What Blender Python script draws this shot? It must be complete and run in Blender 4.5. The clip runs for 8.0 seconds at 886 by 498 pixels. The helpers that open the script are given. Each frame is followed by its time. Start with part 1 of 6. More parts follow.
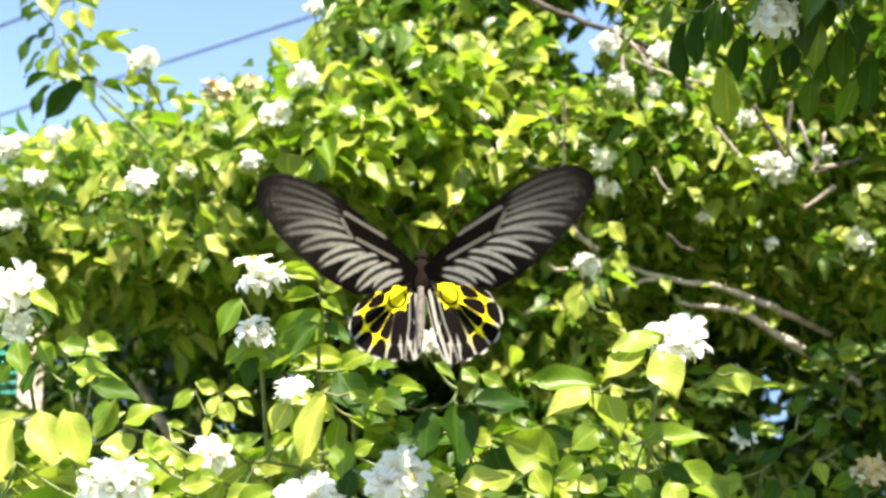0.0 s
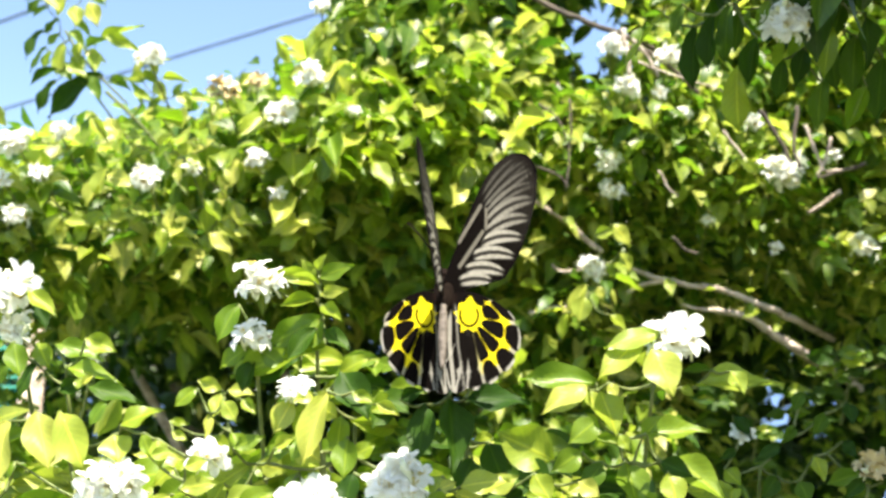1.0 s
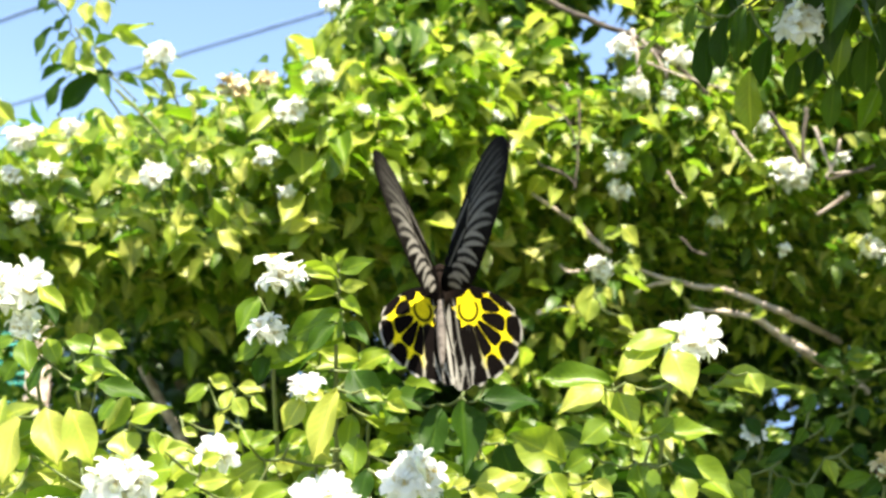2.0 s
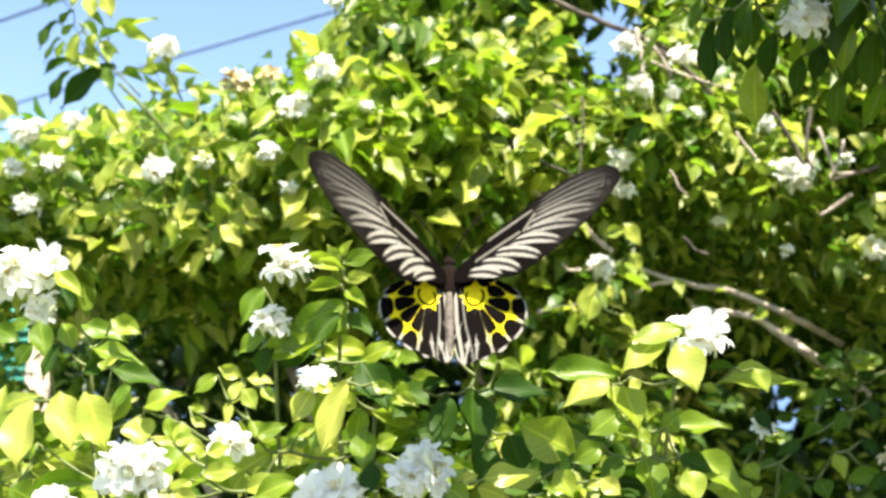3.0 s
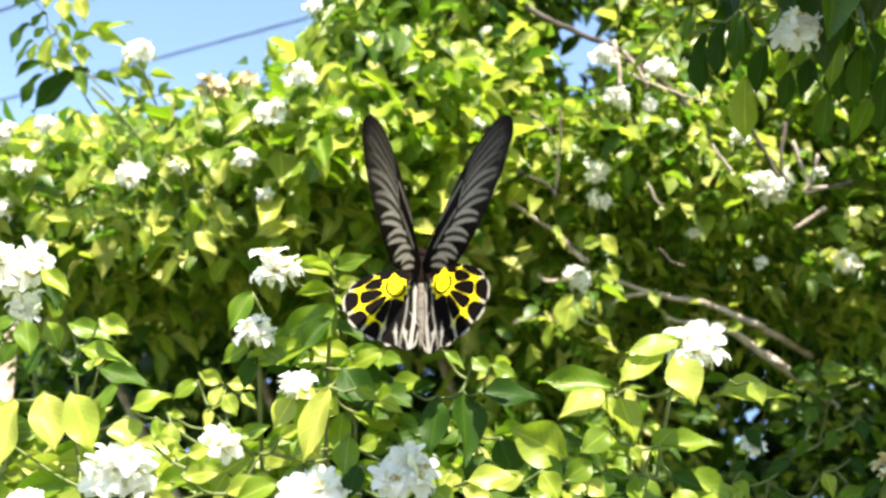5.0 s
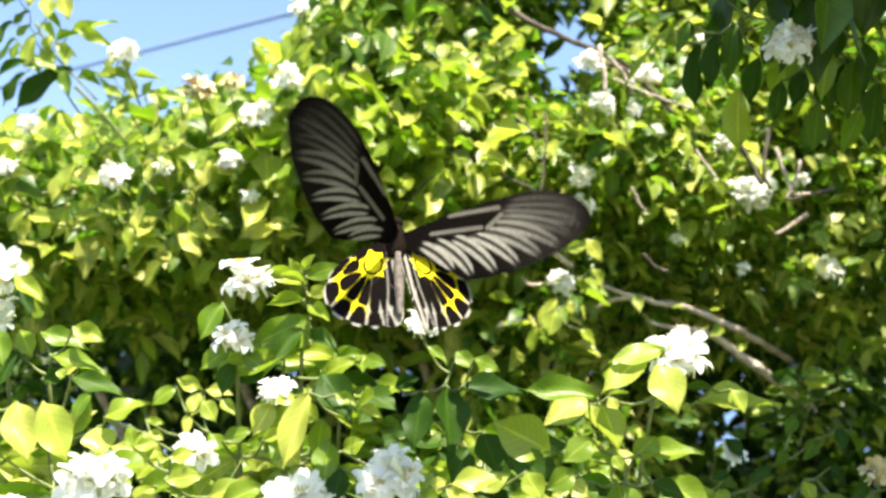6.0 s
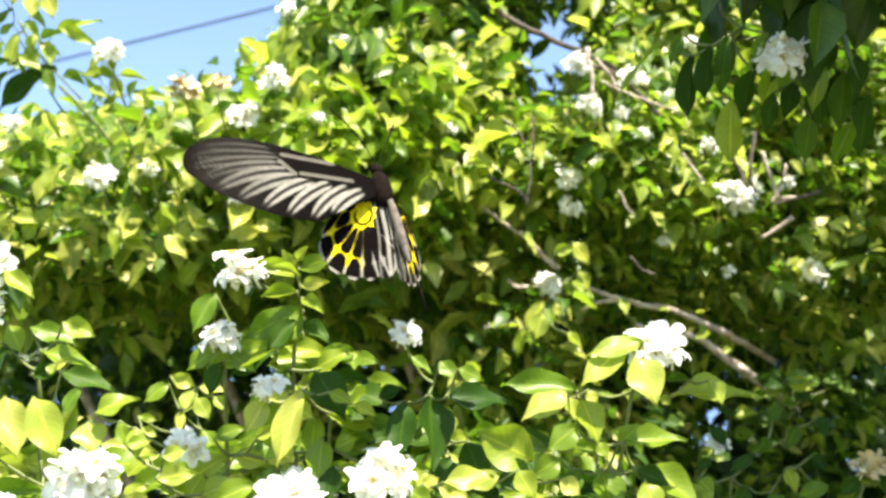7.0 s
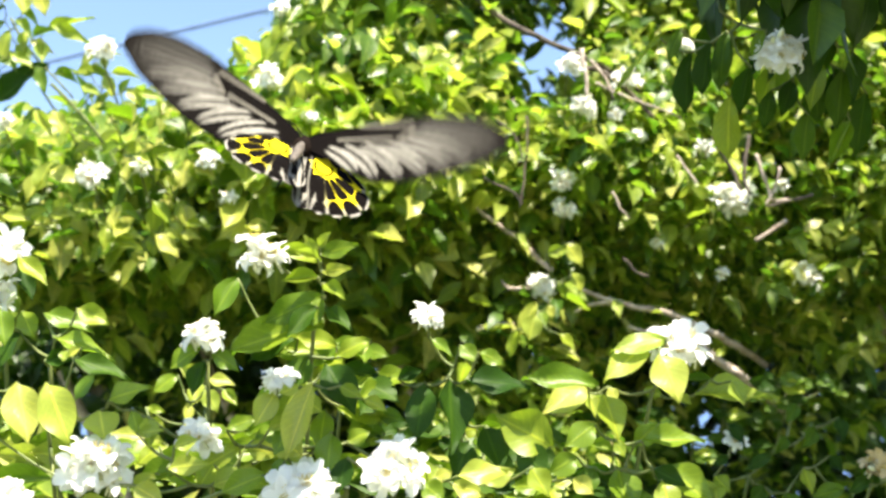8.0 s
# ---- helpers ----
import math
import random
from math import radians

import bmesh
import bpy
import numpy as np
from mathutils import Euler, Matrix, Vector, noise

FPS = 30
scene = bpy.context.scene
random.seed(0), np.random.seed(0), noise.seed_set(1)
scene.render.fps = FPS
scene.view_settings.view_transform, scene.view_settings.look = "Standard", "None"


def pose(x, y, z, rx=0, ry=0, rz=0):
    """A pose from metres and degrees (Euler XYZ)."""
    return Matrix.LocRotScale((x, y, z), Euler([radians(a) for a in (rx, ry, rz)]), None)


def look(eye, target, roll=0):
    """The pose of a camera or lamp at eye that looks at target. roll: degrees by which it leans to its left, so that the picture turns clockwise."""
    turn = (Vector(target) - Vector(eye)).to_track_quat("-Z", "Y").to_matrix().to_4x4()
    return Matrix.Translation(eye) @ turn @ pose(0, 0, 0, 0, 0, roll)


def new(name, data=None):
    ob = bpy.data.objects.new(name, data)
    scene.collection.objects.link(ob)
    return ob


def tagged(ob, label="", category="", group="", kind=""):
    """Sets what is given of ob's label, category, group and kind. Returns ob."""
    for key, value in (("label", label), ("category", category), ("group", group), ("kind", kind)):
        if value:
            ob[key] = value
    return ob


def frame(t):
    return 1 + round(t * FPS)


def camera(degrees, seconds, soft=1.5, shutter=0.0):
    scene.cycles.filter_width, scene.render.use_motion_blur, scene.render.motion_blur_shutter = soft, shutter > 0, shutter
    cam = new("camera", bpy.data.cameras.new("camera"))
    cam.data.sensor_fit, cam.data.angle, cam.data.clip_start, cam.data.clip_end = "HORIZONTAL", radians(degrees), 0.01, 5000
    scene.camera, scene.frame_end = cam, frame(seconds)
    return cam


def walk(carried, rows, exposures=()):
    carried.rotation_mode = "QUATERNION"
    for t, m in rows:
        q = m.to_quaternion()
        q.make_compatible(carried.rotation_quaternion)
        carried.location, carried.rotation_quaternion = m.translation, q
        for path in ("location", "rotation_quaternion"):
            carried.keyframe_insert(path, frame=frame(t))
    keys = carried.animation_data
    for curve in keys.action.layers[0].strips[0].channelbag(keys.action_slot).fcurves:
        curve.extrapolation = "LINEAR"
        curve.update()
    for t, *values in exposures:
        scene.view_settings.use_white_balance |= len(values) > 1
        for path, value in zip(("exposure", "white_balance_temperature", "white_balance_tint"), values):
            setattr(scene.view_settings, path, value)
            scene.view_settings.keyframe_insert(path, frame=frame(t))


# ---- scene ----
cam = camera(45, 8.0, soft=2.8, shutter=0.22)
PATH = [
    (0, (0.02, -0.003, 1.502), (0.002, 1.954, 1.915), -1.7),
    (0.5, (0.018, -0.002, 1.502), (0.002, 1.955, 1.916), -1.4),
    (1, (0.017, -0.002, 1.503), (-0.003, 1.955, 1.915), -1.0),
    (1.5, (0.015, -0.003, 1.504), (-0.008, 1.954, 1.915), -0.8),
    (3, (0.013, 0.0, 1.498), (-0.018, 1.956, 1.914), 0.0),
    (3.5, (0.012, 0.002, 1.497), (-0.008, 1.957, 1.919), 0.1),
    (4, (0.008, 0.005, 1.499), (0.006, 1.959, 1.925), -0.1),
    (4.5, (0.006, 0.005, 1.498), (0.02, 1.958, 1.932), 0.0),
    (6, (-0.007, 0.004, 1.503), (0.073, 1.956, 1.935), 0.3),
    (6.5, (-0.007, 0.004, 1.506), (0.088, 1.955, 1.934), 0.3),
    (7, (-0.012, 0.004, 1.511), (0.102, 1.955, 1.932), 0.3),
    (7.5, (-0.012, 0.006, 1.509), (0.112, 1.956, 1.935), 0.5),
    (8, (-0.014, 0.009, 1.508), (0.117, 1.957, 1.938), 0.5),
]
walk(cam, [(t, look(eye, target, roll)) for t, eye, target, roll in PATH], [(0, 1.81), (8, 1.81)])

cam.data.dof.use_dof, cam.data.dof.focus_distance, cam.data.dof.aperture_fstop = True, 0.50, 16.0      # background a little soft

# ---- daylight ----
SUN_WAY = Vector((0.16, -0.38, 0.91)).normalized()   # towards the sun
world = bpy.data.worlds.new("sky")
scene.world = world
world.use_nodes = True
wt = world.node_tree
sky = wt.nodes.new("ShaderNodeTexSky")
sky.sky_type, sky.sun_disc = "NISHITA", False
sky.sun_elevation = math.asin(SUN_WAY.z)
sky.sun_rotation = math.atan2(SUN_WAY.x, SUN_WAY.y)
sky.air_density, sky.dust_density, sky.ozone_density = 1.0, 1.0, 1.6
wt.links.new(sky.outputs[0], wt.nodes["Background"].inputs[0])
wt.nodes["Background"].inputs[1].default_value = 0.102
sun = new("sun", bpy.data.lights.new("sun", "SUN"))
sun.data.energy, sun.data.angle, sun.data.color = 5.0, radians(0.5), (1.0, 0.93, 0.80)
sun.matrix_world = look(SUN_WAY * 30, (0, 0, 0))


# ---- materials ----
def material(name):
    m = bpy.data.materials.new(name)
    m.use_nodes = True
    return m, m.node_tree.nodes, m.node_tree.links, m.node_tree.nodes["Principled BSDF"]


def ramp(nodes, links, source, stops):
    r = nodes.new("ShaderNodeValToRGB")
    while len(r.color_ramp.elements) < len(stops):
        r.color_ramp.elements.new(0.5)
    for e, (p, c) in zip(r.color_ramp.elements, stops):
        e.position, e.color = p, (*c, 1)
    links.new(source, r.inputs[0])
    return r.outputs[0]


def noise_fac(nodes, links, scale, detail=3, coords="Object"):
    tc, n = nodes.new("ShaderNodeTexCoord"), nodes.new("ShaderNodeTexNoise")
    n.inputs["Scale"].default_value, n.inputs["Detail"].default_value = scale, detail
    links.new(tc.outputs[coords], n.inputs["Vector"])
    return n.outputs["Fac"]


def mixed(nodes, links, fac, a, b, mode="MIX"):
    m = nodes.new("ShaderNodeMix")
    m.data_type, m.blend_type = "RGBA", mode
    for value, slot in ((fac, 0), (a, 6), (b, 7)):
        if isinstance(value, (int, float)):
            m.inputs[slot].default_value = value
        elif isinstance(value, tuple):
            m.inputs[slot].default_value = (*value, 1)
        else:
            links.new(value, m.inputs[slot])
    return m.outputs[2]


def leaf_material(name, stops, per_island, glow, rough=0.38, gloss=0.45):
    """Glossy leaf: colour varies leaf by leaf, pale midrib and side veins, blotches, light passing through."""
    m, nodes, links, p = material(name)
    if per_island:
        rnd = nodes.new("ShaderNodeNewGeometry").outputs["Random Per Island"]
    else:
        rnd = nodes.new("ShaderNodeObjectInfo").outputs["Random"]
    base = ramp(nodes, links, rnd, stops)
    uv = nodes.new("ShaderNodeUVMap")
    xyz = nodes.new("ShaderNodeSeparateXYZ")
    links.new(uv.outputs[0], xyz.inputs[0])
    side = nodes.new("ShaderNodeMath")
    side.operation = "SUBTRACT"
    links.new(xyz.outputs[0], side.inputs[0])
    side.inputs[1].default_value = 0.5
    off = nodes.new("ShaderNodeMath")
    off.operation = "ABSOLUTE"
    links.new(side.outputs[0], off.inputs[0])
    rib = ramp(nodes, links, off.outputs[0], [(0.0, (1, 1, 1)), (0.035, (0.35, 0.35, 0.35)), (0.06, (0, 0, 0))])
    slant = nodes.new("ShaderNodeMath")
    slant.operation = "MULTIPLY_ADD"
    links.new(off.outputs[0], slant.inputs[0])
    slant.inputs[1].default_value = -0.55
    links.new(xyz.outputs[1], slant.inputs[2])
    wave = nodes.new("ShaderNodeMath")
    wave.operation = "MULTIPLY"
    links.new(slant.outputs[0], wave.inputs[0])
    wave.inputs[1].default_value = 55.0
    sine = nodes.new("ShaderNodeMath")
    sine.operation = "SINE"
    links.new(wave.outputs[0], sine.inputs[0])
    veins = ramp(nodes, links, sine.outputs[0], [(0.8, (0, 0, 0)), (1.0, (0.25, 0.25, 0.25))])
    pattern = mixed(nodes, links, 1.0, rib, veins, "ADD")
    light = mixed(nodes, links, 1.0, base, (1.9, 1.6, 1.5), "MULTIPLY")
    vcol = mixed(nodes, links, pattern, base, light)
    blotch = ramp(nodes, links, noise_fac(nodes, links, 90, 4), [(0.35, (0.74, 0.78, 0.74)), (0.7, (1.12, 1.06, 1.0))])
    col = mixed(nodes, links, 1.0, vcol, blotch, "MULTIPLY")
    links.new(col, p.inputs["Base Color"])
    p.inputs["Roughness"].default_value = rough
    p.inputs["Specular IOR Level"].default_value = gloss
    bump = nodes.new("ShaderNodeBump")
    bump.inputs["Strength"].default_value, bump.inputs["Distance"].default_value = 0.35, 0.0004
    links.new(pattern, bump.inputs["Height"])
    links.new(bump.outputs[0], p.inputs["Normal"])
    through_leaf = nodes.new("ShaderNodeBsdfTranslucent")
    links.new(mixed(nodes, links, 1.0, col, (1.1, 1.3, 0.62), "MULTIPLY"), through_leaf.inputs[0])
    mix = nodes.new("ShaderNodeMixShader")
    mix.inputs[0].default_value = glow
    links.new(p.outputs[0], mix.inputs[1])
    links.new(through_leaf.outputs[0], mix.inputs[2])
    links.new(mix.outputs[0], nodes["Material Output"].inputs[0])
    return m


LEAF_STOPS = [(0.0, (0.053, 0.125, 0.013)), (0.3, (0.132, 0.225, 0.022)), (0.6, (0.254, 0.335, 0.040)), (0.85, (0.386, 0.430, 0.080)), (1.0, (0.529, 0.520, 0.159))]
# dark greens with the shade put into the leaf colour
SHADE_STOPS = [(0.0, (0.022, 0.062, 0.004)), (0.5, (0.043, 0.098, 0.007)), (1.0, (0.087, 0.160, 0.011))]
# yellow-green leaf tone, with the paleness of full sun put in
YELLOW_SUN_STOPS = [(0.0, (0.286, 0.370, 0.046)), (0.5, (0.391, 0.450, 0.063)), (1.0, (0.519, 0.530, 0.108))]
GREEN_STOPS = [(0.0, (0.127, 0.225, 0.013)), (0.5, (0.223, 0.320, 0.020)), (1.0, (0.328, 0.400, 0.035))]
M_FOLIAGE = leaf_material("foliage", LEAF_STOPS, True, 0.54)
# leaf masses whose shade is part of the base colour
M_DEEP = leaf_material("shade_toned_foliage", SHADE_STOPS, True, 0.4)
M_LEAF = leaf_material("green_leaf", GREEN_STOPS, False, 0.48)
M_YELLOW_SUN = leaf_material("yellow_sun_leaf", YELLOW_SUN_STOPS, False, 0.45)
M_SHADE_LEAF = leaf_material("shade_leaf", SHADE_STOPS, False, 0.4, 0.5, 0.2)


def petal_material():
    m, nodes, links, p = material("white_petal")
    col = ramp(nodes, links, noise_fac(nodes, links, 140, 3), [(0.3, (0.90, 0.90, 0.85)), (0.7, (0.96, 0.96, 0.93))])
    links.new(col, p.inputs["Base Color"])
    p.inputs["Roughness"].default_value = 0.6
    t = nodes.new("ShaderNodeBsdfTranslucent")
    t.inputs[0].default_value = (0.95, 0.95, 0.88, 1)
    mix = nodes.new("ShaderNodeMixShader")
    mix.inputs[0].default_value = 0.5
    links.new(p.outputs[0], mix.inputs[1])
    links.new(t.outputs[0], mix.inputs[2])
    links.new(mix.outputs[0], nodes["Material Output"].inputs[0])
    return m


def plain_material(name, dark, light, scale, rough, bump_height=0.0, metal=0.0, spec=0.5):
    m, nodes, links, p = material(name)
    f = noise_fac(nodes, links, scale, 5)
    links.new(ramp(nodes, links, f, [(0.3, dark), (0.7, light)]), p.inputs["Base Color"])
    p.inputs["Roughness"].default_value, p.inputs["Metallic"].default_value = rough, metal
    p.inputs["Specular IOR Level"].default_value = spec
    if bump_height:
        b = nodes.new("ShaderNodeBump")
        b.inputs["Strength"].default_value, b.inputs["Distance"].default_value = 0.7, bump_height
        links.new(f, b.inputs["Height"])
        links.new(b.outputs[0], p.inputs["Normal"])
    return m


M_PETAL = petal_material()
M_FADED = plain_material("faded_petal", (0.42, 0.28, 0.10), (0.72, 0.62, 0.34), 160, 0.75)
M_STAMEN = plain_material("stamen", (0.55, 0.42, 0.06), (0.75, 0.62, 0.16), 300, 0.7)
M_BUD = plain_material("bud", (0.62, 0.66, 0.40), (0.80, 0.80, 0.62), 200, 0.6)
M_TWIG = plain_material("green_twig", (0.08, 0.12, 0.025), (0.17, 0.19, 0.05), 120, 0.6, 0.0006)
M_BARK = plain_material("pale_bark", (0.20, 0.15, 0.115), (0.62, 0.52, 0.42), 75, 0.85, 0.0025)
M_DARK_BARK = plain_material("dark_bark", (0.045, 0.035, 0.025), (0.14, 0.11, 0.08), 75, 0.85, 0.002)
M_GROUND = plain_material("ground", (0.055, 0.07, 0.030), (0.12, 0.115, 0.065), 9, 0.95, 0.01)
M_CABLE = plain_material("cable_sheath", (0.12, 0.18, 0.32), (0.16, 0.24, 0.40), 30, 0.6)
# blue of the added far wall, set for the brightness of the gaps
M_WALL = plain_material("gap_blue_paint", (0.13, 0.23, 0.44), (0.18, 0.29, 0.50), 1.6, 0.8, 0.002)
M_NET = plain_material("green_net", (0.0, 0.16, 0.12), (0.01, 0.30, 0.22), 200, 0.6)


# ---- building helpers ----
def mesh_from(name, bm, mats, smooth=True):
    me = bpy.data.meshes.new(name)
    bm.to_mesh(me)
    bm.free()
    for m in mats:
        me.materials.append(m)
    if smooth:
        me.polygons.foreach_set("use_smooth", [True] * len(me.polygons))
    return me


def part(name, bm, mats, parent, label="", smooth=True):
    """One mesh under a thing or a part."""
    mats = mats if isinstance(mats, (list, tuple)) else [mats]
    ob = new(name, mesh_from(name, bm, mats, smooth))
    ob.parent = parent
    return tagged(ob, label)


def thing(name, place, label, category, group="", kind=""):
    ob = new(name)
    ob.matrix_world = Matrix.Translation(place)
    ob.empty_display_size = 0.05
    return tagged(ob, label, category, group, kind)


def tube(bm, pts, r0, r1, sides=6, mat=0):
    """A tapered round stem through the points."""
    pts = [Vector(p) for p in pts]
    rings, n = [], len(pts)
    side = None
    for i, p in enumerate(pts):
        d = (pts[min(i + 1, n - 1)] - pts[max(i - 1, 0)]).normalized()
        if side is None:
            side = d.orthogonal().normalized()
        side = (side - d * side.dot(d)).normalized()
        other = d.cross(side)
        r = r0 + (r1 - r0) * i / max(1, n - 1)
        rings.append([bm.verts.new(p + r * (math.cos(a) * side + math.sin(a) * other)) for a in [2 * math.pi * k / sides for k in range(sides)]])
    for a, b in zip(rings, rings[1:]):
        for k in range(sides):
            f = bm.faces.new((a[k], a[(k + 1) % sides], b[(k + 1) % sides], b[k]))
            f.material_index = mat
    for ring, flip in ((rings[0], True), (rings[-1], False)):
        f = bm.faces.new(ring[::-1] if flip else ring)
        f.material_index = mat


def smooth_line(pts, steps=4):
    """Catmull-Rom through the points."""
    pts = [Vector(p) for p in pts]
    out = []
    for i in range(len(pts) - 1):
        p0, p1, p2, p3 = pts[max(i - 1, 0)], pts[i], pts[i + 1], pts[min(i + 2, len(pts) - 1)]
        for k in range(steps):
            t = k / steps
            out.append(0.5 * ((2 * p1) + (p2 - p0) * t + (2 * p0 - 5 * p1 + 4 * p2 - p3) * t * t + (3 * p1 - p0 - 3 * p2 + p3) * t ** 3))
    return out + [pts[-1]]


LEAF_T = (0, 0.05, 0.12, 0.22, 0.36, 0.5, 0.63, 0.76, 0.87, 0.94, 1)
LEAF_W = (0.02, 0.19, 0.45, 0.76, 0.98, 1.0, 0.86, 0.58, 0.28, 0.11, 0.01)      # ovate, drawn out to a point


def leaf_grid(stations, half, fold, arch, wave=0.0, twist=0.0):
    """Verts, quads and uvs of an ovate leaf 1 long (y) and 1 wide (x), with a pointed tip."""
    verts, uvs, quads = [], [], []
    cols = 2 * half + 1
    for i in range(stations + 1):
        t = (i / stations) ** 0.9
        w = 0.5 * float(np.interp(t, LEAF_T, LEAF_W))
        drop = -arch * t * t
        a = twist * t
        for j in range(cols):
            s = (j - half) / half
            x = s * w
            z = drop + fold * abs(s) * w + wave * math.sin(t * 9.0 + s * 1.3) * abs(s) * 0.06
            verts.append((x * math.cos(a) - z * math.sin(a) * 0.3, t * (1 - 0.25 * arch * t), z + x * math.sin(a)))
            uvs.append((0.5 + 0.5 * s, t))
    for i in range(stations):
        for j in range(cols - 1):
            k = i * cols + j
            quads.append((k, k + 1, k + 1 + cols, k + cols))
    return np.array(verts), quads, np.array(uvs)


def leaf_mesh(name, mat, *shape):
    verts, quads, uvs = leaf_grid(*shape)
    me = bpy.data.meshes.new(name)
    me.from_pydata([tuple(v) for v in verts], [], quads)
    layer = me.uv_layers.new(name="UVMap")
    for loop in me.loops:
        layer.data[loop.index].uv = uvs[loop.vertex_index]
    me.materials.append(mat)
    me.polygons.foreach_set("use_smooth", [True] * len(me.polygons))
    return me


NEAR_SHAPES = ((9, 2, 0.30, 0.12, 1.0, 0.15), (9, 2, 0.12, 0.18, 1.0, -0.2), (9, 2, 0.55, 0.05, 0.7, 0.1), (9, 2, 0.2, 0.24, 1.3, 0.25))
NEAR_LEAVES = {k: [leaf_mesh("leaf", m, *s) for s in NEAR_SHAPES] for k, m in (("g", M_LEAF), ("y", M_YELLOW_SUN), ("d", M_SHADE_LEAF))}


def leaf_pose(base, way, normal, length, width):
    """Leaf space to the parent's: y along the leaf, z its upper face."""
    y = Vector(way).normalized()
    z = Vector(normal)
    z = (z - y * z.dot(y)).normalized()
    x = y.cross(z)
    m = Matrix((x, y, z)).transposed().to_4x4() @ Matrix.Diagonal((width, length, length, 1))
    return Matrix.Translation(base) @ m


def put_leaf(parent, tint, shape, m):
    ob = new("leaf", NEAR_LEAVES[tint][shape % len(NEAR_SHAPES)])
    ob.parent = parent
    ob.matrix_basis = m
    return ob


def flower_mesh(name, opened, seed, petal):
    """A five-petalled white flower 1 across, facing +z, with a tube and yellowish stamens."""
    rnd = random.Random(seed)
    bm = bmesh.new()
    for k in range(5):
        a = 2 * math.pi * k / 5 + rnd.uniform(-0.18, 0.18)
        curl = opened + rnd.uniform(-0.2, 0.45)
        grid = []
        for i in range(6):
            t = i / 5
            w = 0.150 * math.sin(math.pi * min(1, 0.16 + 0.80 * t)) ** 0.7 + 0.012
            r = 0.05 + 0.47 * math.sin(min(1.5, t * (0.9 + 0.3 * curl))) / math.sin(min(1.5, 0.9 + 0.3 * curl))
            z = 0.30 * t * (1.15 - t * curl * 1.25) + rnd.uniform(-0.012, 0.012)
            row = []
            for s in (-1, -0.4, 0.4, 1):
                p = Vector((r, s * w, z + 0.05 * s * s))
                row.append(bm.verts.new(Matrix.Rotation(a, 3, "Z") @ p))
            grid.append(row)
        for r0, r1 in zip(grid, grid[1:]):
            for j in range(3):
                bm.faces.new((r0[j], r0[j + 1], r1[j + 1], r1[j]))
    tube(bm, [(0, 0, -0.42), (0, 0, -0.1), (0, 0, 0.03)], 0.035, 0.065, 6, 2)
    for k in range(6):
        a = 2 * math.pi * k / 6 + 0.3
        tube(bm, [(0.03 * math.cos(a), 0.03 * math.sin(a), 0.0), (0.09 * math.cos(a), 0.09 * math.sin(a), 0.24)], 0.009, 0.014, 4, 1)
    return mesh_from(name, bm, [petal, M_STAMEN, M_BUD])


def bud_mesh(name):
    bm = bmesh.new()
    tube(bm, smooth_line([(0, 0, -0.35), (0, 0, -0.1), (0, 0, 0.1), (0.02, 0, 0.3), (0.02, 0, 0.42)], 2), 0.03, 0.05, 6, 0)
    for v in bm.verts:
        g = 1 + 1.5 * math.exp(-((v.co.z - 0.2) / 0.16) ** 2)
        v.co.x *= g
        v.co.y *= g
    return mesh_from(name, bm, [M_BUD])


FLOWERS = [flower_mesh("flower", 0.5 + 0.15 * k, 40 + k, M_PETAL) for k in range(5)]
FADED = [flower_mesh("faded_flower", 0.3 + 0.3 * k, 60 + k, M_FADED) for k in range(3)]
BUD = bud_mesh("bud")


def put_flowers(parent, centre, radius, count, seed, face=(0.1, -0.55, 0.8), across=0.0178, faded=0.0):
    """A loose head of flowers and buds round a centre, in the parent's space."""
    rnd = random.Random(seed)
    face = Vector(face).normalized()
    for k in range(count):
        d = (face * 1.0 + Vector((rnd.gauss(0, 1), rnd.gauss(0, 1), rnd.gauss(0, 1))) * 0.5).normalized()
        spread = Vector((rnd.uniform(-1, 1), rnd.uniform(-0.7, 0.7), rnd.uniform(-0.75, 0.75)))
        p = Vector(centre) + spread * radius * 0.56 + d * radius * 0.12
        size = across * rnd.uniform(0.85, 1.2)
        bud = rnd.random() < 0.14
        old = not bud and rnd.random() < faded
        ob = new("bud" if bud else "flower", BUD if bud else FADED[k % 3] if old else FLOWERS[rnd.randrange(len(FLOWERS))])
        if old:
            tagged(ob, "faded brownish-yellow flower")
        ob.parent = parent
        ob.matrix_basis = Matrix.Translation(p) @ d.to_track_quat("Z", "Y").to_matrix().to_4x4() @ Matrix.Rotation(rnd.uniform(0, 6), 4, "Z") @ Matrix.Scale(size, 4)


